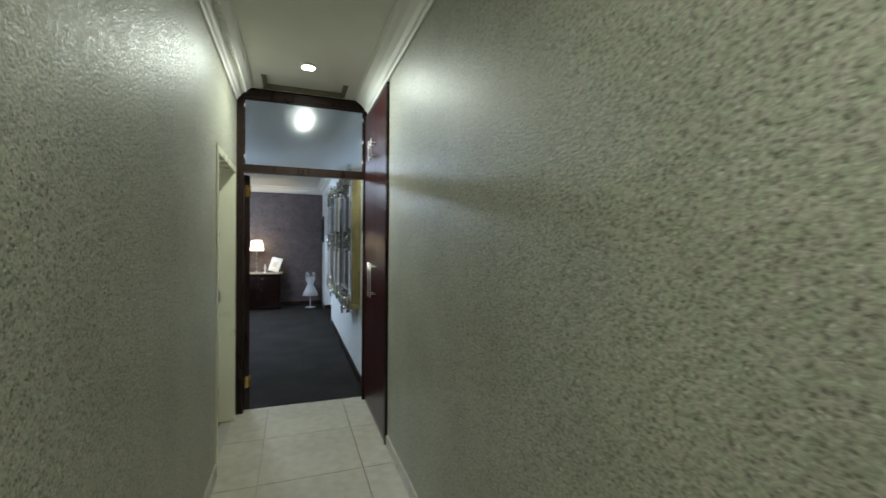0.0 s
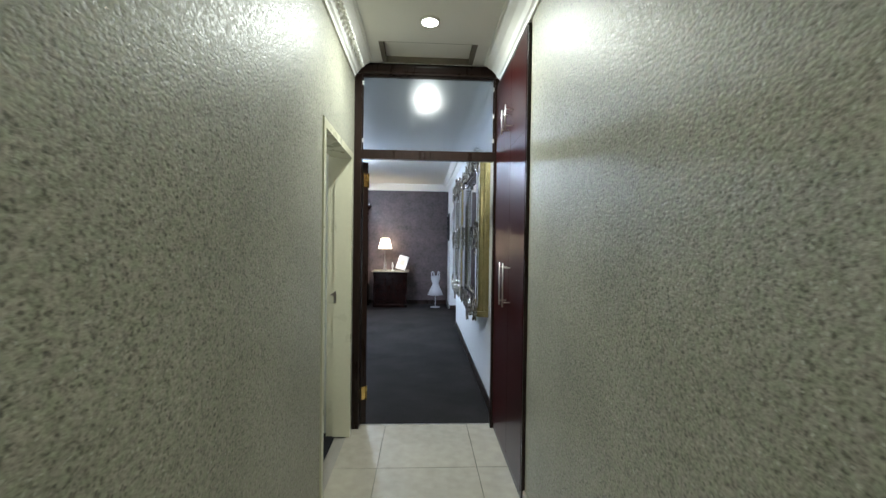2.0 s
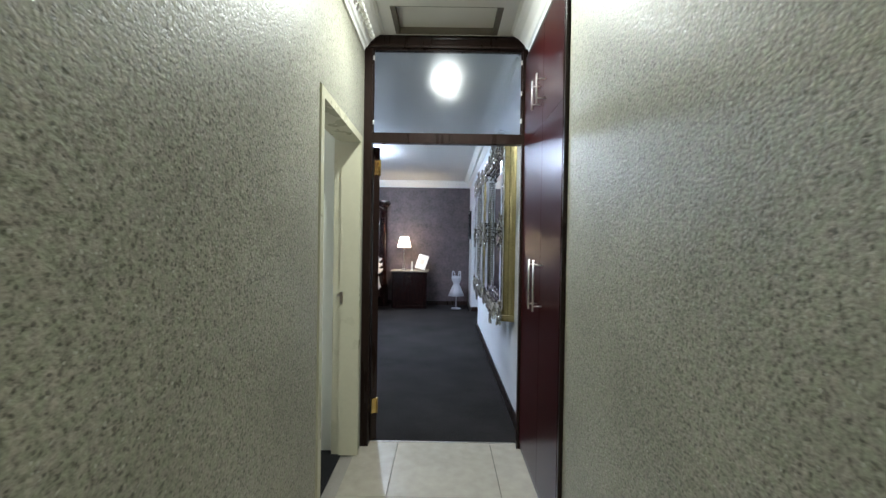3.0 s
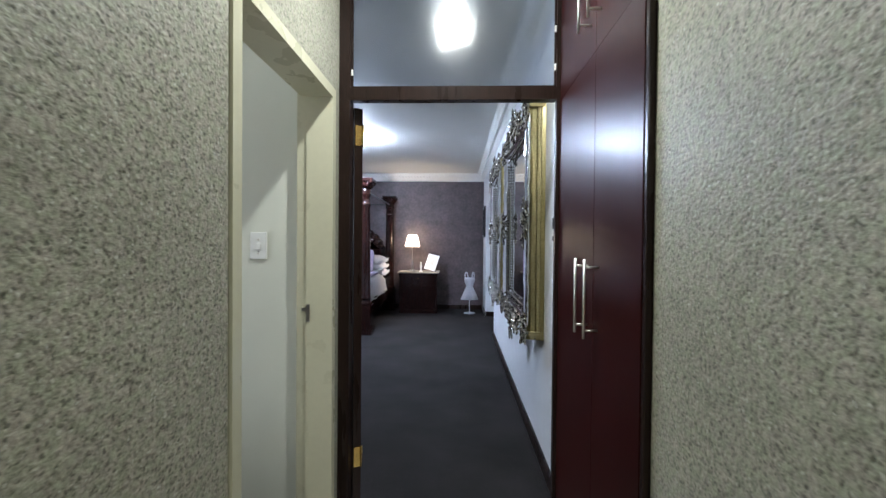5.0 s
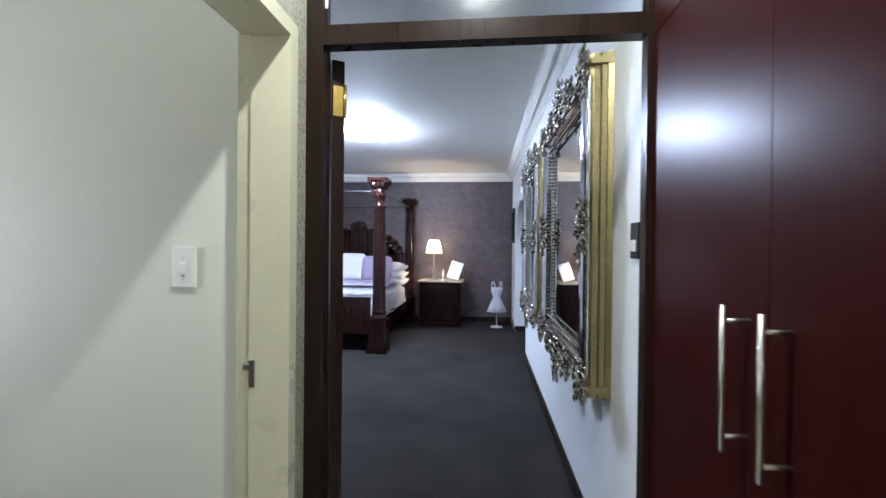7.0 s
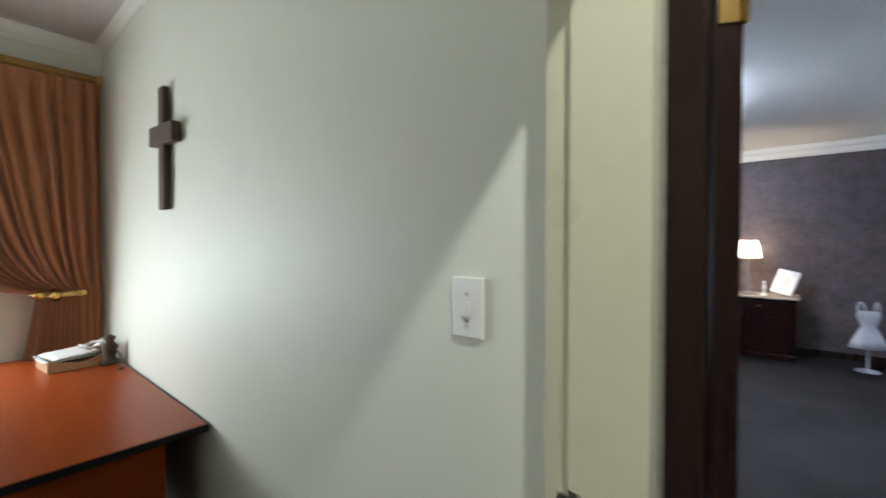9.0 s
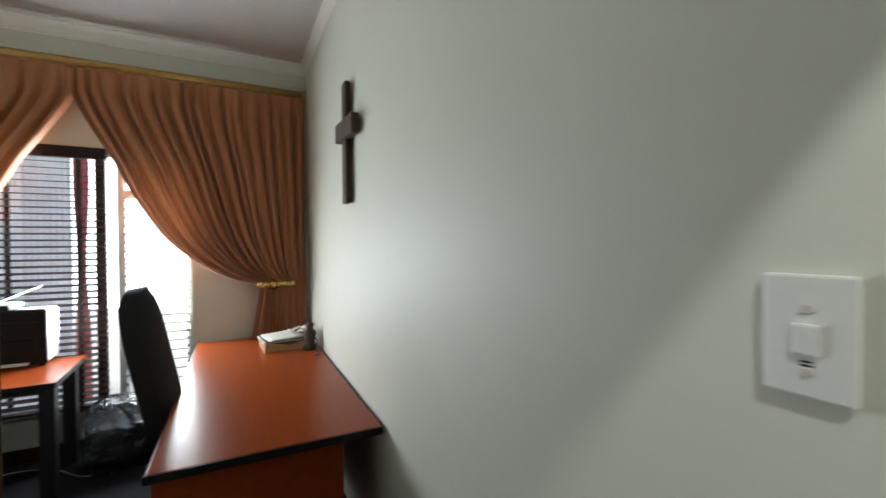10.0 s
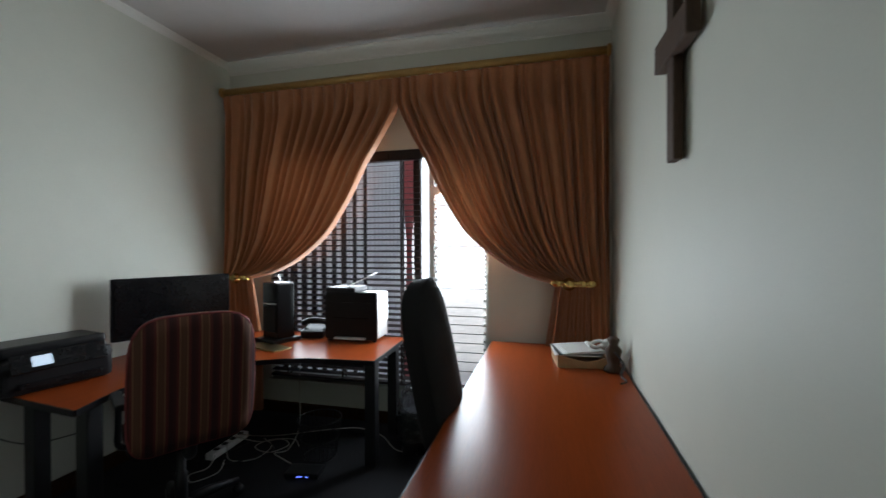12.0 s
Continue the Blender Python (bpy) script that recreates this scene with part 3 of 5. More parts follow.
# bedroom door leaf, swung wide into the bedroom
door2 = tagged(new("door_2"), "dark stained wooden door swung wide open into the bedroom", "door", kind="structure")
door2.matrix_basis = pose(-0.347, 0.128, 0, 0, 0, 120)
part("door_leaf", box(0.0, 0.86, -0.042, 0.0, 0.012, 1.985, 0.002), M_DARKWOOD, door2)
for hz in (0.19, 1.80):
    h = part("hinge", boxes((-0.003, 0.001, -0.040, -0.004, hz, hz + 0.1)), M_BRASS, door2, "brass butt hinge")
    part("hinge_pin", tube([(-0.006, -0.042, hz - 0.004), (-0.006, -0.042, hz + 0.104)], 0.006), M_BRASS, h, smooth=True)
for side in (-1, 1):
    yy = -0.046 if side < 0 else 0.004
    hp = part("door_handle", box(0.79, 0.83, yy - 0.003, yy + 0.003, 0.93, 1.10, 0.001), M_BRASS, door2, "brass handle plate")
    part("lever", tube(spline([(0.81, yy, 1.04), (0.81, yy + side * 0.045, 1.04), (0.79, yy + side * 0.05, 1.04), (0.70, yy + side * 0.05, 1.035)], 6), 0.008), M_BRASS, hp, smooth=True)

# window of the study: a wide light behind the blind, a narrow louvred light under a fanlight
MY0, MY1 = -1.272, -1.232      # mullion
win = setting("window_1", boxes((XW - 0.09, XW - 0.04, WY0, WY0 + 0.045, WZ0, WZ1), (XW - 0.09, XW - 0.04, WY1 - 0.022, WY1, WZ0, WZ1),
                                (XW - 0.09, XW - 0.04, WY0 + 0.045, WY1 - 0.022, WZ1 - 0.045, WZ1), (XW - 0.09, XW - 0.04, WY0 + 0.045, WY1 - 0.022, WZ0, WZ0 + 0.045),
                                (XW - 0.09, XW - 0.04, MY0, MY1, WZ0 + 0.045, WZ1 - 0.045)), M_WINWHITE, "wide white window with two lights")
part("transom_bar", boxes((XW - 0.085, XW - 0.045, MY1, WY1 - 0.022, 1.725, 1.78)), M_WINWHITE, win)
part("sliding_stile", boxes((XW - 0.087, XW - 0.045, -1.395, -1.34, WZ0 + 0.045, WZ1 - 0.045)), M_WINFRAME, win, "dark bronze sliding stile")
for a, b, c, d in ((WY0 + 0.045, -1.395, WZ0 + 0.045, WZ1 - 0.045), (-1.34, MY0, WZ0 + 0.045, WZ1 - 0.045), (MY1, WY1 - 0.022, 1.78, WZ1 - 0.045)):
    g = part("pane", boxes((XW - 0.068, XW - 0.064, a, b, c, d)), M_GLASS, win)
    g.visible_shadow = False
part("window_sill", boxes((XW - 0.04, XW + 0.03, WY0 - 0.02, WY1 + 0.02, WZ0 - 0.025, WZ0)), M_STUDYWALL, win)
part("stay", tube(spline([(XW - 0.03, -0.875, 1.17), (XW, -0.872, 1.175), (XW + 0.004, -0.868, 1.15), (XW, -0.866, 1.11)], 4), 0.006), M_STEEL, win, "steel window catch")
clip = None
for k in range(24):
    cz = WZ0 + 0.09 + 0.059 * k
    for cy in (MY1 + 0.008, WY1 - 0.03):
        if clip is None:
            clip = part("louvre_clip", boxes((-0.032, 0.032, -0.008, 0.008, -0.012, 0.012)), M_WINWHITE, win)
            o = clip
        else:
            o = new("louvre_clip", clip.data)
            o.parent = win
        o.matrix_basis = pose(XW - 0.062, cy, cz, 0, 24, 0)
for bz in (0.40, 0.47, 0.54, 0.61, 0.68, 0.745, 0.81, 0.875, 1.014, 1.329, 1.64):
    part("burglar_bar", tube([(XW - 0.10, MY0, bz), (XW - 0.10, WY1 - 0.01, bz)], 0.0045, 6), M_WINWHITE, win)

# outside
setting("ground", boxes((-40, XW - 0.13, -25, 25, -0.35, -0.25)), M_PAVE, "pale paving outside the window")
setting("backdrop", boxes((-14.1, -14.0, -14, 14, -0.25, 9)), M_OUTGLOW, "bright hazy daylight beyond the window")
out = setting("outbuilding", boxes((-6.9, -6.69, -8.3, -2.43, -0.25, 3.2), (-6.9, -5.0, -8.3, -8.1, -0.25, 3.2)), M_VERANDA, "grey plastered veranda wall outside the window")
for py in (-2.86, -3.04, -3.44, -3.78, -4.31, -4.87):
    part("pillar", box(-6.69, -6.58, py - 0.04, py + 0.04, -0.25, 3.2, 0.008), M_WINWHITE, out, "white post")

def hung_cloth(y0, y1, x0, folds, depth, waist=0.0):
    """A gathered cloth hanging outside the window; waist narrows it towards its middle height."""
    bm = bmesh.new()
    n, rows = folds * 6, 14
    front = []
    for j in range(rows + 1):
        z = -0.25 + 2.85 * j / rows
        pinch = 1 - waist * math.exp(-((z - 1.25) / 0.35) ** 2)
        mid = (y0 + y1) / 2
        front.append([bm.verts.new((x0 + depth * math.sin(2 * math.pi * i * folds / n + 0.4 * math.sin(i)), mid + (y0 - mid + (y1 - y0) * i / n) * pinch, z)) for i in range(n + 1)])
    for a, b in zip(front, front[1:]):
        for i in range(n):
            bm.faces.new((a[i], a[i + 1], b[i + 1], b[i]))
    bmesh.ops.solidify(bm, geom=bm.faces[:], thickness=0.006)
    return bm


drape_out = thing("veranda_drape", "faded red gathered cloth hanging just outside the window", "drape")
part("cloth", hung_cloth(-1.645, -1.545, -4.65, 4, 0.014, 0.5), M_PINK, drape_out, smooth=True)
net_out = thing("veranda_drape", "pale pleated net drape hanging just outside the window", "drape")
part("cloth", hung_cloth(-1.95, -1.66, -4.68, 8, 0.018), M_NET, net_out, smooth=True)
stripe_out = thing("veranda_drape", "pale net drape with dark brown vertical stripes outside the window", "drape")
part("cloth", hung_cloth(-2.95, -1.96, -4.715, 14, 0.012), M_NET, stripe_out, smooth=True)
for i in range(9):
    ys = -2.03 - 0.105 * i
    wide = 0.018 + 0.0022 * i
    part("stripe", hung_cloth(ys - wide, ys + wide, -4.685, 1, 0.006), M_BROWNCLOTH, stripe_out, "dark brown stripe", True)

# built-in cupboard in the corridor
cup = thing("built_in_cupboard", "tall glossy mahogany built-in cupboard with steel bar handles", "cupboard")
part("carcass", boxes((0.676, 1.25, -0.845, -0.83, 0, 2.69), (1.235, 1.25, -0.83, 0.056, 0, 2.69), (0.668, 1.235, -0.83, 0.038, 2.56, 2.575), (0.668, 1.235, -0.83, 0.038, 0.0, 0.05),
                      (0.668, 1.235, 0.042, 0.056, 0.05, 2.56)), M_DARKWOOD, cup)
part("near_stile", box(0.646, 0.664, -0.846, -0.827, 0, 2.545, 0.003), M_DARKWOOD, cup, "dark stained edge strip")
part("top_rail", box(0.645, 0.668, -0.827, 0.058, 2.528, 2.56, 0.002), M_DARKWOOD, cup)
part("plinth", box(0.652, 0.668, -0.827, 0.058, 0, 0.05, 0.002), M_DARKWOOD, cup)
for (ya, yb) in ((-0.825, -0.4446), (-0.4434, 0.056)):
    for (za, zb, ha, hb) in ((0.055, 1.9915, 0.998, 1.268), (1.9928, 2.526, 2.08, 2.235)):
        hy = -0.498 if ya < -0.5 else -0.391
        d = part("door", box(0.644, 0.662, ya, yb, za, zb, 0.0015), M_MAHOG, cup)
        hbm = tube([(0.597, hy, ha), (0.597, hy, hb)], 0.0052, 10)
        for q in (ha + 0.028, hb - 0.028):
            tube([(0.597, hy, q), (0.645, hy, q)], 0.0045, 8, hbm)
        part("handle", hbm, M_STEEL, d, "brushed steel bar handle", True)

# downlights; the second is an unseen addition behind the starting point
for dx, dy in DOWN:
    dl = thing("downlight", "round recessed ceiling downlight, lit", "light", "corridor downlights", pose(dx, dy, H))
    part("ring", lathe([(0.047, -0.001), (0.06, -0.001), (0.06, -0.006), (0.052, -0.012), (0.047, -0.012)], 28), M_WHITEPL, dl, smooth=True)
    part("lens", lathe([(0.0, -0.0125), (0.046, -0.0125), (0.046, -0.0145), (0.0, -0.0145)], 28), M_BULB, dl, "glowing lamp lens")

# ---- study ----
def desk_main():
    d = thing("office_desk", "cherry laminate office desk with a black edge", "desk")
    x0, x1, y0, y1, z = -4.085, -2.128, -0.793, -0.018, DZ
    part("desktop", box(x0, x1, y0, y1, z - 0.028, z, 0.003), M_DESK, d)
    part("edge_band", boxes((x0 - 0.004, x1 + 0.006, y0 - 0.006, y0, z - 0.030, z - 0.002), (x1, x1 + 0.006, y0, y1, z - 0.030, z - 0.002),
                            (x0, x1, y1, y1 + 0.006, z - 0.030, z - 0.002)), M_BLACK, d, "black plastic edge")
    part("end_panel", box(x1 - 0.075, x1 - 0.048, y0 + 0.006, y1 - 0.14, 0.0, z - 0.03, 0.002), M_DESK, d)
    part("end_panel", box(x0 + 0.05, x0 + 0.077, y0 + 0.006, y1 - 0.14, 0.0, z - 0.03, 0.002), M_DESK, d)
    part("modesty_panel", box(x0 + 0.077, x1 - 0.075, y1 - 0.18, y1 - 0.16, 0.22, z - 0.03, 0.002), M_DESK, d)


desk_main()


def desk_corner():
    d = thing("corner_desk", "L-shaped cherry laminate corner desk with black legs", "desk")
    pts = [(-4.06, -2.96), (-2.535, -2.96), (-2.462, -2.293), (-2.70, -2.372), (-2.92, -2.335), (-3.12, -2.235), (-3.265, -2.096), (-3.35, -1.95), (-3.397, -1.80), (-3.418, -1.60), (-3.43, -1.40), (-3.98, -1.425), (-4.06, -1.425)]
    bm = bmesh.new()
    lo = [bm.verts.new((x, y, DZ - 0.027)) for x, y in pts]
    hi = [bm.verts.new((x, y, DZ - 0.002)) for x, y in pts]
    bm.faces.new(lo[::-1])
    bm.faces.new(hi)
    for i in range(len(pts)):
        j = (i + 1) % len(pts)
        bm.faces.new((lo[i], lo[j], hi[j], hi[i]))
    part("desktop", bm, M_DESK, d)
    edge = bmesh.new()
    run = pts[1:12]
    for a, b in zip(run, run[1:]):
        a, b = Vector(a), Vector(b)
        n = Vector((b.y - a.y, a.x - b.x)).normalized() * 0.006
        vs = []
        for z in (DZ - 0.030, DZ - 0.003):
            for p in (a, b, b + n, a + n):
                vs.append(edge.verts.new((p.x, p.y, z)))
        for f in ((0, 1, 2, 3), (7, 6, 5, 4), (0, 4, 5, 1), (1, 5, 6, 2), (2, 6, 7, 3), (3, 7, 4, 0)):
            edge.faces.new([vs[i] for i in f])
    part("edge_band", edge, M_BLACK, d, "black plastic edge")
    for lx, ly in ((-3.525, -1.455), (-3.98, -1.49), (-2.565, -2.36), (-2.60, -2.73)):
        part("leg", box(lx - 0.034, lx + 0.034, ly - 0.034, ly + 0.034, 0, DZ - 0.027, 0.006), M_BLACKMETAL, d)
    for r in ((-3.944, -3.561, -1.49, -1.455, DZ - 0.07, DZ - 0.028), (-2.605, -2.57, -2.694, -2.396, DZ - 0.07, DZ - 0.028), (-3.55, -3.49, -2.30, -1.491, DZ - 0.065, DZ - 0.028)):
        part("frame_rail", boxes(r), M_BLACKMETAL, d)


desk_corner()


def cushion(w, d, h, curve=0.0, dip=0.0, p=7, taper=0.0):
    """A soft rounded pad, centred, lying flat with its thickness along z."""
    bm = bmesh.new()
    bmesh.ops.create_cube(bm, size=1)
    bmesh.ops.subdivide_edges(bm, edges=bm.edges, cuts=9, use_grid_fill=True)
    for v in bm.verts:
        x, y, z = v.co.x * 2, v.co.y * 2, v.co.z * 2
        k = 1 - 0.5 * max(abs(x) ** 6, abs(y) ** 6) * 0.9
        q = max(abs(x), abs(y))
        s = 1.0 if q == 0 else q / max(1e-6, (abs(x) ** p + abs(y) ** p) ** (1 / p))
        xx, yy = x * s * w / 2, y * s * d / 2
        xx *= 1 - taper * max(0.0, y) ** 2
        v.co = Vector((xx, yy, z * h / 2 * k + curve * (x * x) + dip * y * y))
    return bm


def office_chair(name, label, base, fabric, back_m, seat_m, shell, group="office chairs", back_size=(0.47, 0.56, 0.09), arms=False, seat_fabric=None, p=7, taper=0.0, piping=None):
    ch = thing(name, label, "chair", group, base)
    bm = cushion(*back_size, curve=0.035, p=p, taper=taper)
    bm.transform(back_m)
    back = part("backrest", bm, fabric, ch, smooth=True)
    if piping:
        loop = []
        for i in range(65):
            a = 2 * math.pi * i / 64
            c, s = math.cos(a), math.sin(a)
            x, y = math.copysign(abs(c) ** (2 / p), c), math.copysign(abs(s) ** (2 / p), s)
            loop.append(back_m @ Vector((x * back_size[0] / 2 * (1 - taper * max(0.0, y) ** 2), y * back_size[1] / 2, 0.035 * x * x + back_size[2] * 0.2)))
        part("piping", tube(loop, 0.006, 8), piping, back, "red piping cord", True)
    bm = cushion(0.42, 0.41, 0.08, curve=0.012)
    bm.transform(seat_m)
    part("seat", bm, seat_fabric or fabric, ch, smooth=True)
    if arms:
        for s in (-1, 1):
            a = part("armrest", box(s * 0.235 - 0.022, s * 0.235 + 0.022, -0.13, 0.10, 0.645, 0.675, 0.01), M_BLACK, ch)
            part("arm_post", tube(spline([(s * 0.15, 0.02, 0.43), (s * 0.23, 0.01, 0.45), (s * 0.235, 0.0, 0.55), (s * 0.235, -0.01, 0.65)], 5), 0.014, 8), M_BLACK, a, smooth=True)
    part("back_support", tube(spline(shell, 6), 0.022, 8), M_BLACKMETAL, ch, smooth=True)
    part("gas_lift", lathe([(0.028, 0.09), (0.028, 0.25), (0.02, 0.26), (0.02, 0.42)], 14), M_BLACKMETAL, ch, smooth=True)
    for i in range(5):
        a = 2 * math.pi * i / 5 + 0.3
        e = Vector((math.cos(a), math.sin(a), 0))
        arm = part("base_arm", tube([(0, 0, 0.105), e * 0.15 + Vector((0, 0, 0.10)), e * 0.29 + Vector((0, 0, 0.075))], [0.03, 0.026, 0.018], 8), M_BLACK, ch, smooth=True)
        part("castor", lathe([(0.0, -0.022), (0.026, -0.02), (0.028, 0), (0.026, 0.02), (0.0, 0.022)], 14, m=pose(e.x * 0.29, e.y * 0.29, 0.029, 90, 0, math.degrees(a))), M_BLACK, arm, smooth=True)
    return ch


# striped chair faces the corner; its own forward is +y
# its seat is black instead of striped: shade put into the colour
office_chair("office_chair", "office chair in wine red striped upholstery, turned to the corner desk", pose(-2.80, -2.118, 0, 0, 0, 147), M_STRIPE,
             pose(0, -0.255, 0.762, 96, 0, 0), pose(0, 0.08, 0.43), [(0, -0.01, 0.40), (0, -0.19, 0.41), (0, -0.225, 0.48), (0, -0.24, 0.66)], back_size=(0.47, 0.575, 0.085), arms=True, seat_fabric=M_DULLBLACK, p=5.5, taper=0.06, piping=M_PIPING)
# black chair tucked in at the long desk
office_chair("office_chair", "black high-back office chair tucked in at the long desk", pose(-2.99, -0.562, 0, 0, 0, 6), M_BLACKCLOTH,
             pose(0, -0.318, 0.815, 101, 0, 0), pose(0, -0.02, 0.445), [(0, -0.01, 0.42), (0, -0.19, 0.41), (0, -0.255, 0.50), (0, -0.29, 0.68)], back_size=(0.51, 0.76, 0.14), p=3.6, taper=0.24)


# curtains
SWAG = [(0.0, 0.0), (0.06, 0.0), (0.14, 0.012), (0.28, 0.10), (0.416, 0.20), (0.54, 0.275), (0.663, 0.365), (0.77, 0.46), (0.859, 0.586), (0.925, 0.71), (0.972, 0.85), (1.0, 1.0)]


def curtain(y_out, y_top, y_tie_out, y_tie_in, z_top, z_tie, side, seed):
    """One tied-back pleated curtain; side +1 is the one that hangs nearest the cross wall."""
    rnd = random.Random(seed)
    cu = thing("curtain", "rust orange silk curtain, pleated and tied back with a brass holdback", "curtain", "study curtains")
    folds, per = 17, 12
    nu, nv = folds * per, 60
    jit = [rnd.uniform(-0.33, 0.33) for _ in range(folds + 2)]
    amp = [rnd.uniform(0.55, 1.35) for _ in range(folds + 2)]
    path = spline([(d, p, 0) for d, p in SWAG], 10)
    z_low = 0.04
    straight = 0.16

    def surf(u, s):
        yt = y_out + (y_top - y_out) * u
        ye = y_out + (y_tie_out - y_out) * u / straight if u < straight else y_tie_out + (y_tie_in - y_tie_out) * (u - straight) / (1 - straight)
        f = u * folds
        k = int(min(folds - 1, f))
        fr = f - k
        e = fr * fr * (3 - 2 * fr)
        ph = math.pi * (f + jit[k] * (1 - e) + jit[k + 1] * e)
        am = amp[k] * (1 - e) + amp[k + 1] * e
        valley = abs(math.cos(ph)) ** 3.2          # broad faces, narrow creases
        soft = 0.5 * math.sin(ph * 0.62 + k * 0.3)
        if s <= 1:
            q = s * (len(path) - 1)
            i = int(min(len(path) - 2, q))
            c = path[i].lerp(path[i + 1], q - i)
            y = yt + (ye - yt) * c.y
            z = z_top + (z_tie - z_top) * c.x
            head = 0.22 + 0.78 * min(1.0, c.x / 0.16) ** 1.3
            pinch = 1 - 0.55 * max(0.0, (c.y - 0.35) / 0.65) ** 1.5
            a = 0.066 * am * head * pinch
            x = XW + 0.135 - a * valley + 0.018 * soft * head + 0.04 * math.sin(math.pi * c.x) * u
            z -= 0.022 * am * valley * c.y * u
        else:
            q = s - 1
            flare = (u - straight) * (y_tie_in - y_tie_out) * 0.42 * min(1.0, 2.2 * q) if u > straight else 0.0
            y = ye + flare
            z = z_tie - (z_tie - z_low) * q
            x = XW + 0.125 - 0.045 * am * valley * (0.5 + 0.6 * q) + 0.012 * soft
        return Vector((x, y, z))

    bm = bmesh.new()
    lower = 16
    rows = [i / nv for i in range(nv + 1)] + [1 + (i + 1) / lower for i in range(lower)]
    grid = [[bm.verts.new(surf(i / nu, s)) for i in range(nu + 1)] for s in rows]
    for a, b in zip(grid, grid[1:]):
        for i in range(nu):
            bm.faces.new((a[i], a[i + 1], b[i + 1], b[i]))
    part("cloth", bm, M_CURTAIN, cu, smooth=True)
    yc = (y_tie_in + y_tie_out) / 2
    w = abs(y_tie_in - y_tie_out) * 0.5
    hold = tube(spline([(XW + 0.01, yc + side * w * 1.3, z_tie - 0.012), (XW + 0.13, yc + side * w * 1.25, z_tie - 0.012), (XW + 0.185, yc + side * w * 0.9, z_tie - 0.012), (XW + 0.19, yc, z_tie - 0.010), (XW + 0.185, yc - side * w, z_tie - 0.004)], 8), 0.021, 10)
    hold_ob = part("holdback", hold, M_BRASS, cu, "brass holdback arm", True)
    orn = lathe([(0.0, 0.0), (0.036, 0.003), (0.042, 0.012), (0.026, 0.02), (0.03, 0.03), (0.014, 0.04), (0.0, 0.043)], 16, m=pose(XW + 0.19, yc - side * w * 0.25, z_tie - 0.010, 0, 90, 0))
    part("rosette", orn, M_BRASS, hold_ob, "brass rosette", True)
    for k in (-1.0, 0.45, 0.95):
        part("leaf", blob(bmesh.new(), (XW + 0.20, yc + side * w * k, z_tie - 0.008), (0.018, 0.036, 0.024), (15 * k, 0, 0), 2), M_BRASS, hold_ob, smooth=True)


curtain(-0.03, -1.465, -0.15, -0.365, 2.542, 1.10, 1, 3)
curtain(-2.95, -1.445, -2.90, -2.69, 2.542, 1.10, -1, 8)
RZ = 2.572
rod = thing("curtain_rod", "gilt curtain rod with small finials above the window", "curtain rod")
part("pole", tube([(XW + 0.125, -2.955, RZ), (XW + 0.125, -0.03, RZ)], 0.027, 14), M_GILT, rod, smooth=True)
for yy, sg in ((-2.945, -1), (-0.035, 1)):
    part("finial", lathe([(0.024, 0), (0.038, 0.004), (0.040, 0.02), (0.032, 0.027), (0.0, 0.03)], 16, m=pose(XW + 0.125, yy - sg * 0.014, RZ, -90 * sg, 0, 0)), M_GILT, rod, smooth=True)
for yy in (-2.86, -1.455, -0.1):
    part("bracket", tube([(XW, yy, RZ), (XW + 0.11, yy, RZ)], 0.008), M_GILT, rod)


# venetian blinds
def blind(y0, y1, z0, z1, label):
    bl = thing("venetian_blind", label, "blind")
    part("head_rail", box(XW - 0.035, XW + 0.025, y0, y1, z1 - 0.075, z1, 0.004), M_DARKWOOD, bl, "dark wooden valance")
    z = z1 - 0.105
    bm0 = box(-0.024, 0.024, y0 + 0.004, y1 - 0.004, -0.0014, 0.0014)
    first = part("slat", bm0, M_SLAT, bl)
    first.matrix_basis = pose(XW - 0.005, 0, z, 0, 12.5, 0)
    z -= 0.0432
    while z > z0 + 0.03:
        o = new("slat", first.data)
        o.parent = bl
        o.matrix_basis = pose(XW - 0.005, 0, z, 0, 12.5, 0)
        z -= 0.0432
    part("bottom_rail", box(XW - 0.029, XW + 0.019, y0, y1, z0, z0 + 0.018, 0.003), M_SLAT, bl)
    n = 3 if y1 - y0 > 0.7 else 2
    for i in range(n):
        yy = y0 + (y1 - y0) * (0.12 + 0.76 * i / (n - 1))
        part("ladder_cord", boxes((XW + 0.0195, XW + 0.0205, yy - 0.008, yy + 0.008, z0, z1 - 0.06), (XW - 0.0305, XW - 0.0295, yy - 0.008, yy + 0.008, z0, z1 - 0.06)), M_SLAT, bl)


blind(-2.59, -1.318, 0.295, 2.05, "dark brown wooden venetian blind, slats open")

# cross
cr = thing("wall_cross", "rough dark wooden cross hung on the white wall", "cross")
up = bmesh.new()
cube(up, -2.681, -2.605, -0.040, -0.010, 1.598, 2.205, 0.006)
part("upright", up, M_CROSSWOOD, cr)
arm = bmesh.new()
cube(arm, -0.142, 0.20, -0.02, 0.02, -0.048, 0.048, 0.007)
arm.transform(pose(-2.643, -0.032, 1.966, 0, 3, 0))
part("crossbar", arm, M_CROSSWOOD, cr)
part("hanger", boxes((-2.648, -2.638, -0.012, 0.0, 2.14, 2.15)), M_STEEL, cr)

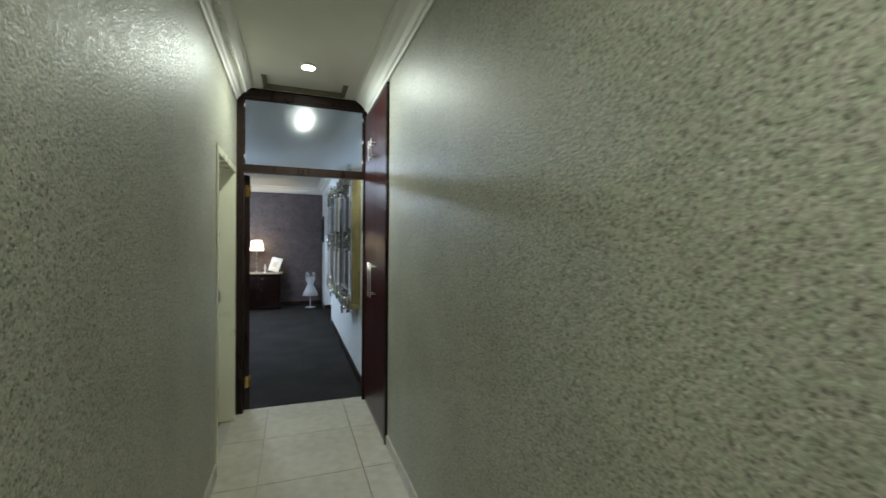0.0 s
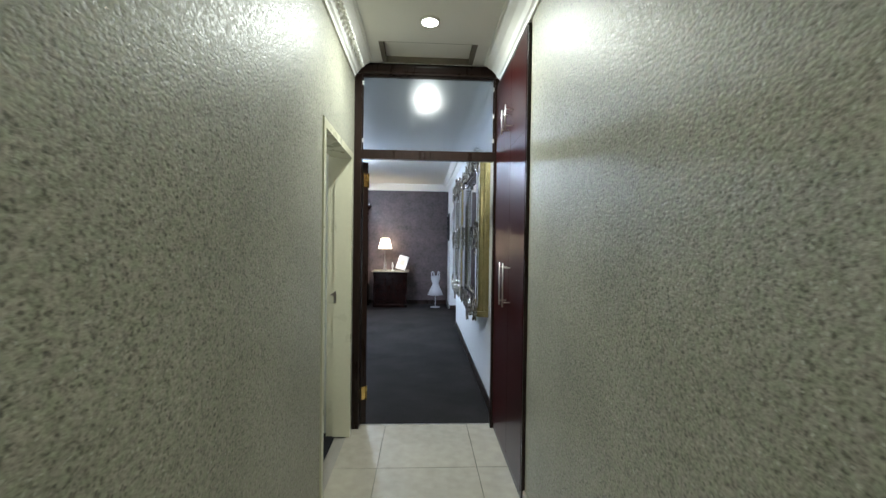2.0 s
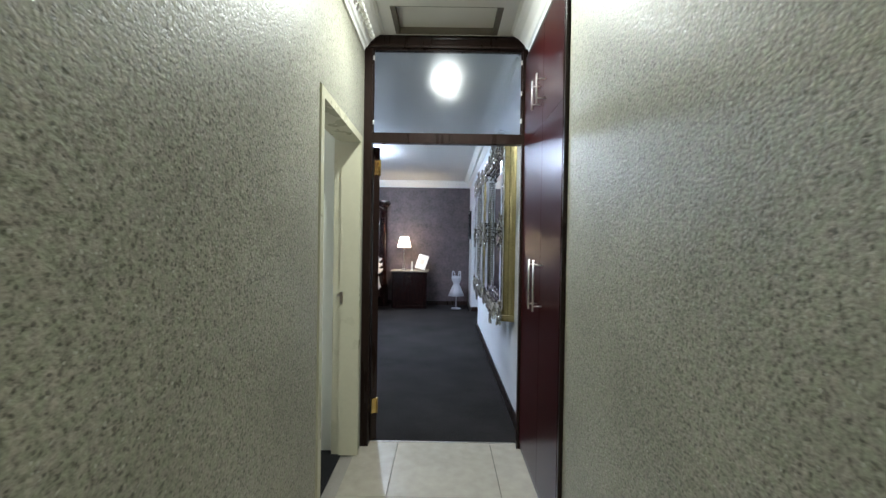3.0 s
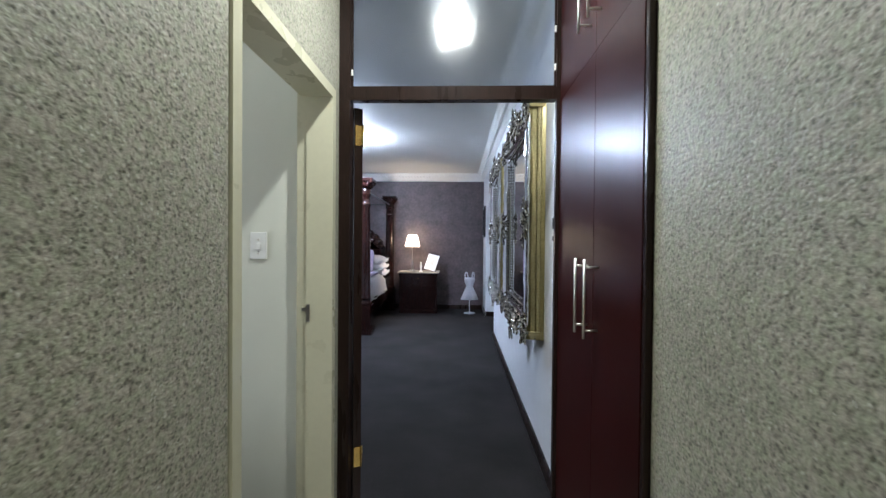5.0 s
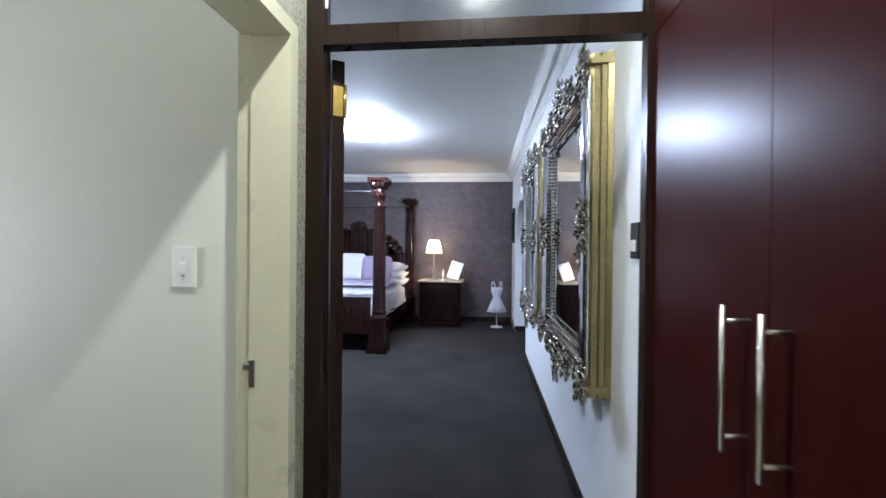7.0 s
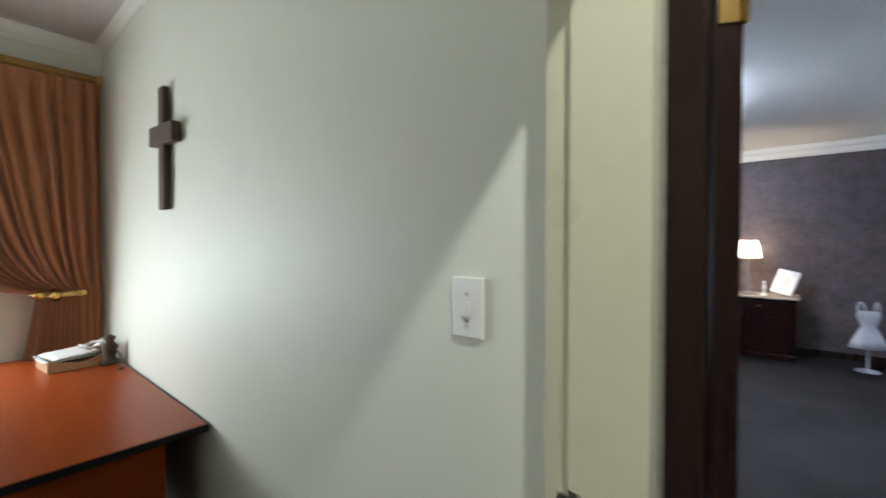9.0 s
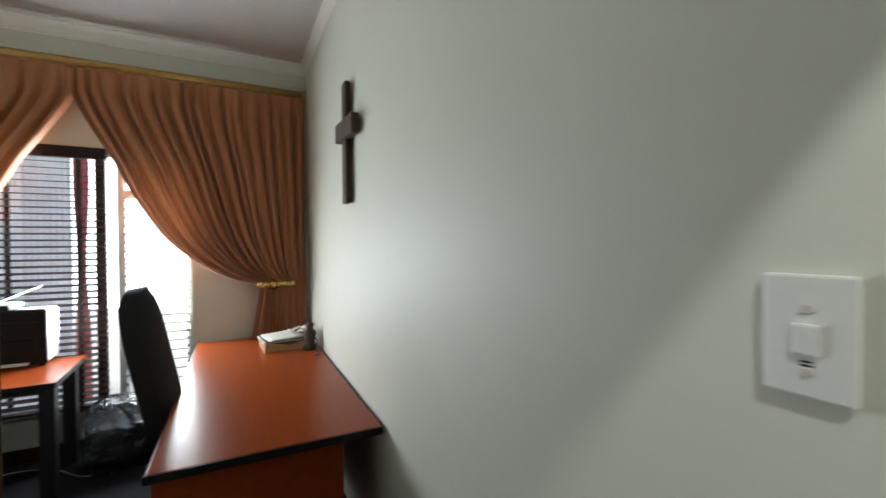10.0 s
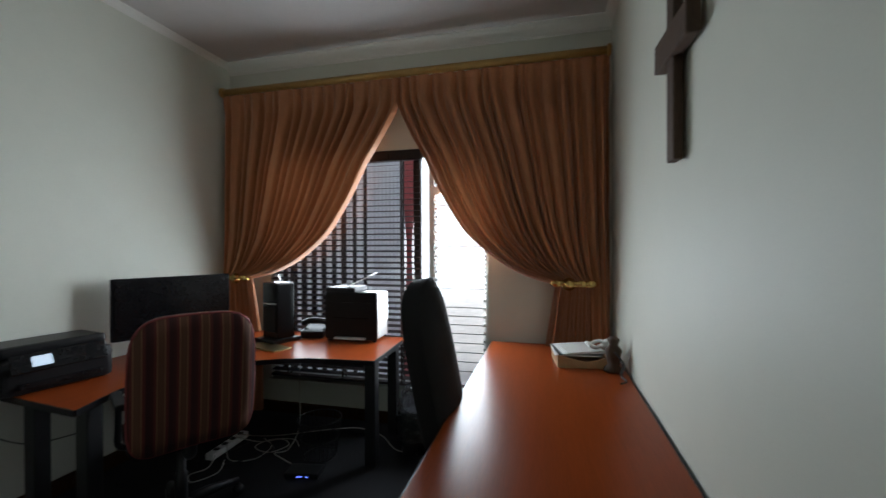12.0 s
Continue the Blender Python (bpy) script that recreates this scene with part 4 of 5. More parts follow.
# light switch
sw = thing("light_switch", "white rectangular light switch plate with one rocker", "switch")
part("plate", box(-0.802, -0.724, -0.009, 0.0, 1.236, 1.362, 0.003), M_WHITEPL, sw)
part("rocker", box(-0.774, -0.752, -0.0135, -0.008, 1.279, 1.312, 0.003, None), M_WHITEPL, sw)
for z in (1.262, 1.327):
    part("screw", lathe([(0.0, 0.0), (0.005, 0.0), (0.0045, 0.002), (0.0, 0.002)], 10, m=pose(-0.763, -0.009, z, 90, 0, 0)), M_OUTWALL, sw)
part("marking", boxes((-0.768, -0.758, -0.0096, -0.009, 1.268, 1.270), (-0.768, -0.758, -0.0096, -0.009, 1.272, 1.274)), M_BLACK, sw)

# things on the long desk
GROW = Matrix.Scale(1.12, 4)
tray = thing("wooden_tray", "light brown wooden letter tray on the desk", "tray", m=pose(-3.68, -0.245, DZ, 0, 0, 6) @ GROW)
tb = boxes((-0.11, 0.11, -0.12, 0.12, 0.0, 0.008), (-0.11, -0.102, -0.12, 0.12, 0.008, 0.05), (-0.102, 0.11, -0.12, -0.112, 0.008, 0.05), (-0.102, 0.11, 0.112, 0.12, 0.008, 0.05))
part("tray_body", tb, M_CARDBOARD, tray)
vb = bmesh.new()
vv = [vb.verts.new(c) for c in ((0.112, -0.12, 0.0), (0.112, 0.12, 0.0), (0.112, 0.12, 0.055), (0.112, 0.02, 0.03), (0.112, -0.12, 0.06))]
ww = [vb.verts.new(v.co + Vector((0.008, 0, 0))) for v in vv]
vb.faces.new(vv)
vb.faces.new(ww[::-1])
for i in range(5):
    vb.faces.new((vv[i], ww[i], ww[(i + 1) % 5], vv[(i + 1) % 5]))
part("tray_front", vb, M_CARDBOARD, tray)
pap = thing("paper_stack", "loose white papers and leaflets in a tray", "papers", m=pose(-3.70, -0.235, DZ + 0.056, 0, 3, 12) @ GROW)
for i in range(4):
    part("sheet", box(-0.10 + 0.006 * i, 0.09, -0.14 + 0.012 * i, 0.09, 0.006 * i, 0.006 * i + 0.005, 0.0, pose(0, 0, 0, 0, 0, 5 * i - 6)), M_PAPER if i != 1 else M_TINTED, pap)
hp = thing("headphones", "white and grey corded headphones lying on papers", "headphones", m=pose(-3.67, -0.145, DZ + 0.095) @ GROW)
ring = [(0.05 * math.cos(2 * math.pi * i / 18), 0.05 * math.sin(2 * math.pi * i / 18), 0.012 + 0.008 * math.sin(i)) for i in range(19)]
part("coil", tube(ring, 0.009, 8), M_WHITEPL, hp, smooth=True)
part("ear_cup", blob(bmesh.new(), (0.055, 0.035, 0.018), (0.028, 0.028, 0.018)), M_STEEL, hp, smooth=True)
part("ear_cup", blob(bmesh.new(), (-0.03, 0.06, 0.02), (0.028, 0.028, 0.018)), M_WHITEPL, hp, smooth=True)
orn = thing("desk_ornament", "dark carved ornament standing against the wall", "ornament", m=pose(-3.535, -0.078, DZ) @ GROW)
ob_ = lathe([(0.0, 0.0), (0.045, 0.0), (0.045, 0.012), (0.026, 0.03), (0.034, 0.07), (0.04, 0.10), (0.02, 0.125), (0.03, 0.15), (0.012, 0.165), (0, 0.167)], 18)
part("body", ob_, M_CROSSWOOD, orn, smooth=True)
part("wire", tube(spline([(0.04, 0.0, 0.10), (0.08, 0.03, 0.06), (0.10, 0.02, 0.01), (0.16, 0.03, 0.004), (0.2, 0.0, 0.004)], 8), 0.004, 6), M_CABLE_K, orn, smooth=True)

# things on the corner desk
def monitor():
    m = thing("computer_monitor", "black flat computer monitor on a stand", "monitor", m=pose(-3.325, -2.71, DZ - 0.002, 0, 0, -24) @ GROW)
    part("case", box(-0.295, 0.295, -0.018, 0.012, 0.105, 0.43, 0.006), M_DULLBLACK, m)
    part("screen", boxes((-0.282, 0.282, 0.0125, 0.0145, 0.122, 0.417)), M_BLACKGLOSS, m)
    part("neck", box(-0.03, 0.03, -0.05, -0.015, 0.01, 0.22, 0.005), M_BLACK, m)
    part("foot", box(-0.12, 0.12, -0.10, 0.08, 0.0, 0.012, 0.004), M_BLACK, m)


monitor()


def laser_printer():
    p = thing("laser_printer", "laser printer with black front and white sides", "printer", m=pose(-3.85, -1.565, DZ - 0.002, 0, 0, 2) @ Matrix.Diagonal((0.68, 1.22, 1.28, 1)))
    part("body", box(-0.36, -0.012, -0.31, 0.0, 0.012, 0.262, 0.012), M_WHITEPL, p)
    part("front_recess", box(0.003, 0.006, -0.27, -0.04, 0.03, 0.19, 0.001), M_BLACK, p)
    part("front_panel", box(-0.03, 0.004, -0.318, 0.006, 0.010, 0.272, 0.016), M_BLACK, p, "gloss black front")
    part("top_cover", box(-0.34, -0.004, -0.314, -0.13, 0.263, 0.295, 0.012), M_BLACK, p)
    part("output_slot", box(-0.002, 0.010, -0.28, -0.03, 0.205, 0.215, 0.001), M_BLACK, p)
    part("paper_tray", box(0.0, 0.05, -0.25, -0.06, 0.016, 0.026, 0.003), M_WHITEPL, p, "pale pull-out paper tray")
    lid = box(-0.17, 0.0, 0.0, 0.17, 0.0, 0.005, 0.002)
    lid.transform(pose(-0.03, -0.19, 0.292, 24, 4, 0))
    part("lifted_flap", lid, M_WHITEPL, p, "white flap standing open")
    part("front_seam", box(0.0055, 0.0075, -0.262, -0.048, 0.128, 0.131), M_BLACKGLOSS, p)
    for fx in (-0.33, -0.04):
        for fy in (-0.29, -0.02):
            part("foot", box(fx - 0.012, fx + 0.012, fy - 0.012, fy + 0.012, 0, 0.012), M_BLACK, p)


laser_printer()


def inkjet():
    p = thing("inkjet_printer", "low black all-in-one printer with a lit display", "printer", m=pose(-2.69, -2.80, DZ - 0.002, 0, 0, -10) @ Matrix.Diagonal((1.06, 0.85, 1.36, 1)))
    part("body", box(-0.205, 0.205, -0.17, 0.15, 0.0, 0.12, 0.025), M_BLACK, p)
    part("scanner_lid", box(-0.195, 0.195, -0.165, 0.095, 0.12, 0.16, 0.015), M_BLACK, p)
    pan = box(-0.175, 0.175, -0.004, 0.004, -0.035, 0.035, 0.003)
    pan.transform(pose(0.0, 0.147, 0.105, 35, 0, 0))
    part("control_panel", pan, M_BLACKGLOSS, p)
    scr = box(-0.04, 0.03, 0.0042, 0.006, -0.02, 0.018)
    scr.transform(pose(0.075, 0.147, 0.105, 35, 0, 0))
    part("display", scr, M_LCD, p, "small lit display")
    part("paper_slot", box(-0.15, 0.15, 0.14, 0.163, 0.02, 0.04, 0.003), M_BLACKGLOSS, p)


inkjet()
spk = thing("desk_speaker", "tall black desktop speaker tower", "speaker", m=pose(-3.76, -2.28, DZ - 0.002, 0, 0, -20) @ Matrix.Scale(1.24, 4))
part("cabinet", box(-0.06, 0.05, -0.072, 0.072, 0.022, 0.335, 0.008), M_BLACKGLOSS, spk)
part("grille", box(0.0505, 0.056, -0.055, 0.055, 0.06, 0.20, 0.004), M_BLACKCLOTH, spk)
part("trim_band", box(0.0505, 0.057, -0.058, 0.058, 0.215, 0.222, 0.001), M_STEEL, spk, "bright metal trim")
part("base", box(-0.09, 0.09, -0.09, 0.09, 0.0, 0.022, 0.004), M_BLACK, spk)
note = thing("paper_note", "small white card leaning on top of a speaker", "card", m=pose(-3.77, -2.26, DZ + 0.4145, 0, 0, 25) @ GROW)
part("card", box(-0.02, 0.02, -0.002, 0.002, 0.0, 0.05, 0.0005, pose(0, 0, 0, 18, 0, 0)), M_PAPER, note)
mat_ = thing("desk_pad", "gilt-edged dark pad under a speaker", "desk pad", m=pose(-3.63, -2.19, DZ - 0.002, 0, 0, -20) @ GROW)
part("pad", box(0.0, 0.12, -0.14, 0.14, 0.0, 0.008, 0.002), M_GOLD, mat_)
ph = thing("desk_telephone", "black desk telephone with a coiled cord", "telephone", m=pose(-3.95, -2.09, DZ - 0.002, 0, 0, 10) @ GROW)
part("body", box(-0.08, 0.08, -0.075, 0.075, 0.0, 0.05, 0.012, pose(0, 0, 0.012, 0, 8, 0)), M_BLACK, ph)
part("receiver", tube(spline([(0.0, -0.09, 0.085), (0.0, -0.04, 0.105), (0.0, 0.04, 0.105), (0.0, 0.09, 0.085)], 6), 0.02, 10), M_BLACK, ph, smooth=True)
coil = [(0.02 + 0.012 * math.cos(i * 0.9), 0.09 + 0.004 * i, 0.07 - 0.0012 * i + 0.012 * math.sin(i * 0.9)) for i in range(40)]
part("cord", tube(coil, 0.003, 6), M_CABLE_W, ph, smooth=True)


# things on the floor of the study
bask = thing("wire_basket", "round black wire waste basket on the carpet", "basket", m=pose(-3.56, -1.83, 0.0))
for i in range(26):
    a = 2 * math.pi * i / 26
    part("wire", tube([(0.10 * math.cos(a), 0.10 * math.sin(a), 0.003), (0.135 * math.cos(a + 0.1), 0.135 * math.sin(a + 0.1), 0.24)], 0.002, 5), M_BLACKMETAL, bask)
for r, z in ((0.10, 0.004), (0.118, 0.12), (0.136, 0.24)):
    part("hoop", tube([(r * math.cos(2 * math.pi * i / 28), r * math.sin(2 * math.pi * i / 28), z) for i in range(29)], 0.0032, 6), M_BLACKMETAL, bask)
rt = thing("router", "black network router with blue lights on the carpet", "router", m=pose(-3.34, -1.80, 0.0, 0, 0, 100))
part("case", box(-0.10, 0.10, -0.06, 0.06, 0.0, 0.03, 0.008), M_BLACK, rt)
for i in (-1, 0, 2):
    part("indicator", box(i * 0.018 - 0.006, i * 0.018 + 0.006, -0.063, -0.0605, 0.012, 0.018), M_LED, rt, "blue indicator light")
ps = thing("power_strip", "white multi-socket power strip on the carpet", "power strip", m=pose(-3.50, -2.475, 0.0, 0, 0, 3))
part("body", box(-0.17, 0.17, -0.028, 0.028, 0.0, 0.04, 0.006), M_WHITEPL, ps)
for i in range(4):
    part("socket", lathe([(0.0, 0.0), (0.02, 0.0), (0.02, 0.003), (0.0, 0.003)], 14, at=(-0.12 + 0.075 * i, 0, 0.04)), M_BLACK, ps)
bag = thing("wrapped_box", "black device wrapped in clear plastic under the window", "package", m=pose(-3.84, -1.17, 0.0, 0, 0, 8) @ Matrix.Scale(1.15, 4))
part("box", box(-0.12, 0.12, -0.15, 0.13, 0.0, 0.24, 0.02), M_BLACK, bag)
wb = cushion(0.30, 0.36, 0.36)
for v in wb.verts:
    v.co += Vector((random.uniform(-1, 1), random.uniform(-1, 1), random.uniform(-1, 1))) * 0.012
    v.co.z = max(0.001, v.co.z + 0.18)
wr = part("wrapping", wb, M_WRAP, bag, "crumpled clear plastic")
part("lens", lathe([(0.0, 0.0), (0.05, 0.0), (0.05, 0.015), (0.035, 0.02), (0.03, 0.006), (0, 0.006)], 20, m=pose(0.12, 0.03, 0.16, 0, 90, 0)), M_BLACKGLOSS, bag, smooth=True)
def cable(word, material, *pts):
    c = thing("cable", f"{word} loose cable trailing under the corner desk", "cable", "desk cables")
    part("wire", tube(spline(pts, 8), 0.0032, 6), material, c, smooth=True)


cable("pale", M_CABLE_W, (-3.62, -2.00, 0.64), (-3.61, -2.01, 0.45), (-3.60, -2.00, 0.22), (-3.60, -2.02, 0.10), (-3.55, -2.06, 0.01), (-3.50, -2.12, 0.006), (-3.46, -2.05, 0.006), (-3.40, -1.93, 0.012))
cable("pale", M_CABLE_W, (-3.60, -2.47, 0.045), (-3.68, -2.36, 0.01), (-3.74, -2.22, 0.006), (-3.84, -2.05, 0.006), (-3.93, -1.88, 0.006), (-3.965, -1.73, 0.006), (-3.89, -1.54, 0.006), (-3.73, -1.38, 0.006), (-3.70, -1.22, 0.006))
cable("pale", M_CABLE_W, (-3.56, -2.46, 0.045), (-3.60, -2.30, 0.012), (-3.68, -2.20, 0.006), (-3.62, -2.10, 0.006), (-3.50, -2.16, 0.006), (-3.54, -2.30, 0.006), (-3.64, -2.26, 0.012), (-3.70, -2.12, 0.006), (-3.62, -2.02, 0.006))
cable("black", M_CABLE_K, (-3.30, -2.35, 0.006), (-3.42, -2.20, 0.006), (-3.55, -2.16, 0.01), (-3.62, -2.34, 0.01), (-3.45, -2.42, 0.006))
cable("grey", M_CABLE_K, (-2.46, -2.978, 0.53), (-2.56, -2.976, 0.44), (-2.68, -2.976, 0.35), (-2.80, -2.976, 0.31), (-2.98, -2.976, 0.285))
cable("pale", M_CABLE_W, (-3.46, -2.45, 0.045), (-3.36, -2.34, 0.006), (-3.40, -2.20, 0.006), (-3.52, -2.18, 0.01), (-3.60, -2.22, 0.006), (-3.66, -2.32, 0.006))
cable("pale", M_CABLE_W, (-3.42, -2.48, 0.045), (-3.26, -2.40, 0.006), (-3.16, -2.44, 0.006), (-3.10, -2.36, 0.006), (-3.22, -2.30, 0.006), (-3.34, -2.36, 0.012))

# ---- bedroom ----
def scroll(bm, at, r, turns, thick, axis_m, flip=1):
    """A curled acanthus tendril in the plane of the frame."""
    pts, rad = [], []
    n = 18
    for i in range(n):
        t = i / (n - 1)
        a = flip * turns * 2 * math.pi * t
        q = r * (1 - 0.78 * t)
        pts.append(axis_m @ Vector((at[0] + 0.012 * t, at[1] + q * math.cos(a), at[2] + q * math.sin(a))))
        rad.append(thick * (1.15 - 0.75 * t))
    tube(pts, rad, 6, bm)


def carving(bm, c, size, seed, along):
    """A cluster of leaves and scrolls round the point c on the frame face."""
    rnd = random.Random(seed)
    I = Matrix.Identity(4)
    for k in range(44):
        a = 2 * math.pi * k / 22 + rnd.uniform(-0.2, 0.2)
        q = size * (rnd.uniform(0.62, 0.98) if k < 22 else rnd.uniform(0.2, 0.6))
        blob(bm, (c[0] - rnd.uniform(-0.004, 0.016), c[1] + q * math.cos(a), c[2] + q * math.sin(a) * along),
             (0.009, size * rnd.uniform(0.05, 0.085), size * rnd.uniform(0.14, 0.24)), (math.degrees(a) - 90 + rnd.uniform(-35, 35), 0, 0), 1)
    for k in range(8):
        a = math.pi / 8 + k * math.pi / 4
        scroll(bm, (c[0] - 0.010, c[1] + 0.58 * size * math.cos(a), c[2] + 0.58 * size * along * math.sin(a)), size * 0.22, 1.6, 0.0062, I, 1 if k % 2 else -1)
    for k in range(6):
        a = math.pi * k / 3
        blob(bm, (c[0] - 0.014, c[1] + size * 0.16 * math.cos(a), c[2] + size * 0.16 * math.sin(a)), (0.014, size * 0.10, size * 0.13), (math.degrees(a), 0, 0), 2)


def mirror(y0, y1, z0, z1, seed):
    mi = thing("ornate_mirror", "large wall mirror in a carved silver and gilt frame", "mirror", "mirrors on the white wall")
    xb, xf = XB - 0.002, XB - 0.095
    w = 0.17
    yi0, yi1, zi0, zi1 = y0 + w, y1 - w, z0 + w, z1 - w
    # gilded stepped sides
    side = [(0.0, 0.0), (0.022, 0.006), (0.024, 0.012), (0.045, 0.014), (0.05, 0.022), (0.075, 0.024), (0.095, 0.034), (0.095, 0.05), (0.0, 0.05)]
    for (p0, p1, up) in (((xb, y0, z0), (xb, y0, z1), (0, 1, 0)), ((xb, y1, z0), (xb, y1, z1), (0, -1, 0)), ((xb, y0, z0), (xb, y1, z0), (0, 0, 1)), ((xb, y0, z1), (xb, y1, z1), (0, 0, -1))):
        part("outer_edge", extrude_profile(side, p0, p1, up=up, out=(-1, 0, 0)), M_GOLD, mi, "gilded stepped outer edge")
    # silver face mouldings, one a side, half-round with a beaded inner lip
    prof = [(0.0, 0.0)] + [(0.052 * math.sin(math.pi * i / 10), 0.016 + 0.085 * (1 - math.cos(math.pi * i / 10)) / 2) for i in range(11)] + [(0.012, 0.104), (0.018, 0.112), (0.02, 0.122), (0.006, 0.13), (0.0, 0.13)]
    xm = XB - 0.06
    for (p0, p1, up) in (((xm, y0 + 0.035, z0 + 0.035), (xm, y0 + 0.035, z1 - 0.035), (0, 1, 0)), ((xm, y1 - 0.035, z0 + 0.035), (xm, y1 - 0.035, z1 - 0.035), (0, -1, 0)),
                         ((xm, y0 + 0.1, z0 + 0.033), (xm, y1 - 0.1, z0 + 0.033), (0, 0, 1)), ((xm, y0 + 0.1, z1 - 0.033), (xm, y1 - 0.1, z1 - 0.033), (0, 0, -1))):
        part("face_moulding", extrude_profile(prof, p0, p1, up=up, out=(-1, 0, 0)), M_SILVER_SMOOTH, mi, "bright silver half-round moulding")
    beads = bmesh.new()
    step = 0.024
    for k in range(int((zi1 - zi0) / step)):
        for yy in (yi0, yi1):
            blob(beads, (XB - 0.084, yy, zi0 + step * (k + 0.5)), (0.009, 0.009, 0.0105), (0, 0, 0), 1)
    for k in range(int((yi1 - yi0) / step)):
        for zz in (zi0, zi1):
            blob(beads, (XB - 0.084, yi0 + step * (k + 0.5), zz), (0.009, 0.0105, 0.009), (0, 0, 0), 1)
    tagged(part("bead_lip", beads, M_TARNISH, mi, "fine row of silver beads", True), kind="stuff")
    part("mirror_glass", boxes((XB - 0.062, XB - 0.058, yi0 - 0.03, yi1 + 0.03, zi0 - 0.03, zi1 + 0.03)), M_MIRROR, mi, "clear silvered mirror glass")
    part("backing", boxes((XB - 0.055, XB - 0.004, y0 + 0.05, y1 - 0.05, z0 + 0.05, z1 - 0.05)), M_DARKWOOD, mi)
    yc, zc = (y0 + y1) / 2, (z0 + z1) / 2
    spots = [(y0 + 0.07, z0 + 0.06, 0.12), (y1 - 0.07, z0 + 0.06, 0.12), (y0 + 0.07, z1 - 0.06, 0.12), (y1 - 0.07, z1 - 0.06, 0.12),
             (yc, z1 - 0.01, 0.15), (yc, z0 + 0.01, 0.15), (y0 + 0.085, zc, 0.11), (y1 - 0.085, zc, 0.11),
             (yc - 0.27, z1 - 0.045, 0.10), (yc + 0.27, z1 - 0.045, 0.10), (yc - 0.27, z0 + 0.045, 0.10), (yc + 0.27, z0 + 0.045, 0.10)]
    for i, (yy, zz, s) in enumerate(spots):
        bm = bmesh.new()
        carving(bm, (XB - 0.108, yy, zz), s, seed + i, 1.5 if i in (6, 7) else 0.9)
        tagged(part("carved_ornament", bm, M_TARNISH, mi, "carved silver scrollwork", True), kind="stuff")
    # scalloped outer silhouette
    for yy in (y0, y1):
        bm = bmesh.new()
        n = 9
        for k in range(n):
            zz = z0 + 0.16 + (z1 - z0 - 0.32) * k / (n - 1)
            blob(bm, (XB - 0.098, yy + (0.012 if yy == y0 else -0.012), zz), (0.010, 0.009, 0.085), (0, 0, 0), 2)
        part("scalloped_rim", bm, M_SILVER, mi, "scalloped silver rim", True)


mirror(0.55, 1.86, 0.745, 2.18, 20)
mirror(2.20, 3.33, 0.745, 2.18, 60)

bs = thing("light_switch", "black wall switch plate with a white rocker", "switch")
part("plate", box(XB - 0.012, XB, 0.245, 0.32, 1.335, 1.46, 0.003), M_BLACK, bs)
part("rocker", box(XB - 0.018, XB - 0.011, 0.265, 0.30, 1.36, 1.40, 0.002), M_WHITEPL, bs)

# ceiling light
cl = thing("ceiling_light", "round opal ceiling light, lit cold white", "light", m=pose(-1.2, 3.45, H))
part("rim", lathe([(0.0, -0.001), (0.10, -0.001), (0.10, -0.012), (0.115, -0.022), (0.0, -0.024)], 32), M_STEEL, cl, smooth=True)
part("dome", lathe([(0.112, -0.023), (0.17, -0.038), (0.19, -0.055), (0.175, -0.078), (0.14, -0.095), (0.08, -0.11), (0.0, -0.115)], 32), M_DOME, cl, smooth=True)


# four-poster bed
def post(bed, x, y):
    prof = [(0.10, 0.42), (0.108, 0.44), (0.10, 0.465), (0.088, 0.475), (0.086, 0.50), (0.094, 0.515), (0.086, 0.535), (0.084, 0.56), (0.083, 1.0), (0.079, 1.5), (0.074, 1.84), (0.085, 1.86), (0.085, 1.885), (0.072, 1.90),
            (0.072, 1.98), (0.086, 2.0), (0.086, 2.03), (0.075, 2.05), (0.09, 2.10)]
    p = part("post", lathe(prof, 24, at=(x, y, 0)), M_BEDWOOD, bed, smooth=True)
    part("post_plinth", boxes((x - 0.11, x + 0.11, y - 0.11, y + 0.11, 0.10, 0.42), (x - 0.13, x + 0.13, y - 0.13, y + 0.13, 0.0, 0.05), (x - 0.12, x + 0.12, y - 0.12, y + 0.12, 0.05, 0.10)), M_BEDWOOD, p, "square carved plinth")
    cap = boxes((x - 0.13, x + 0.13, y - 0.13, y + 0.13, 2.20, 2.235))
    for k in range(12):
        a = 2 * math.pi * k / 12
        blob(cap, (x + 0.10 * math.cos(a), y + 0.10 * math.sin(a), 2.14), (0.03, 0.022, 0.05), (0, 20, math.degrees(a)), 1)
    for k in range(4):
        a = math.pi / 4 + math.pi / 2 * k
        blob(cap, (x + 0.15 * math.cos(a), y + 0.15 * math.sin(a), 2.18), (0.035, 0.035, 0.03), (0, 0, 0), 1)
    lathe([(0.06, 2.08), (0.10, 2.12), (0.11, 2.2)], 16, cap, (x, y, 0))
    part("capital", cap, M_BEDWOOD, p, "carved leaf capital")


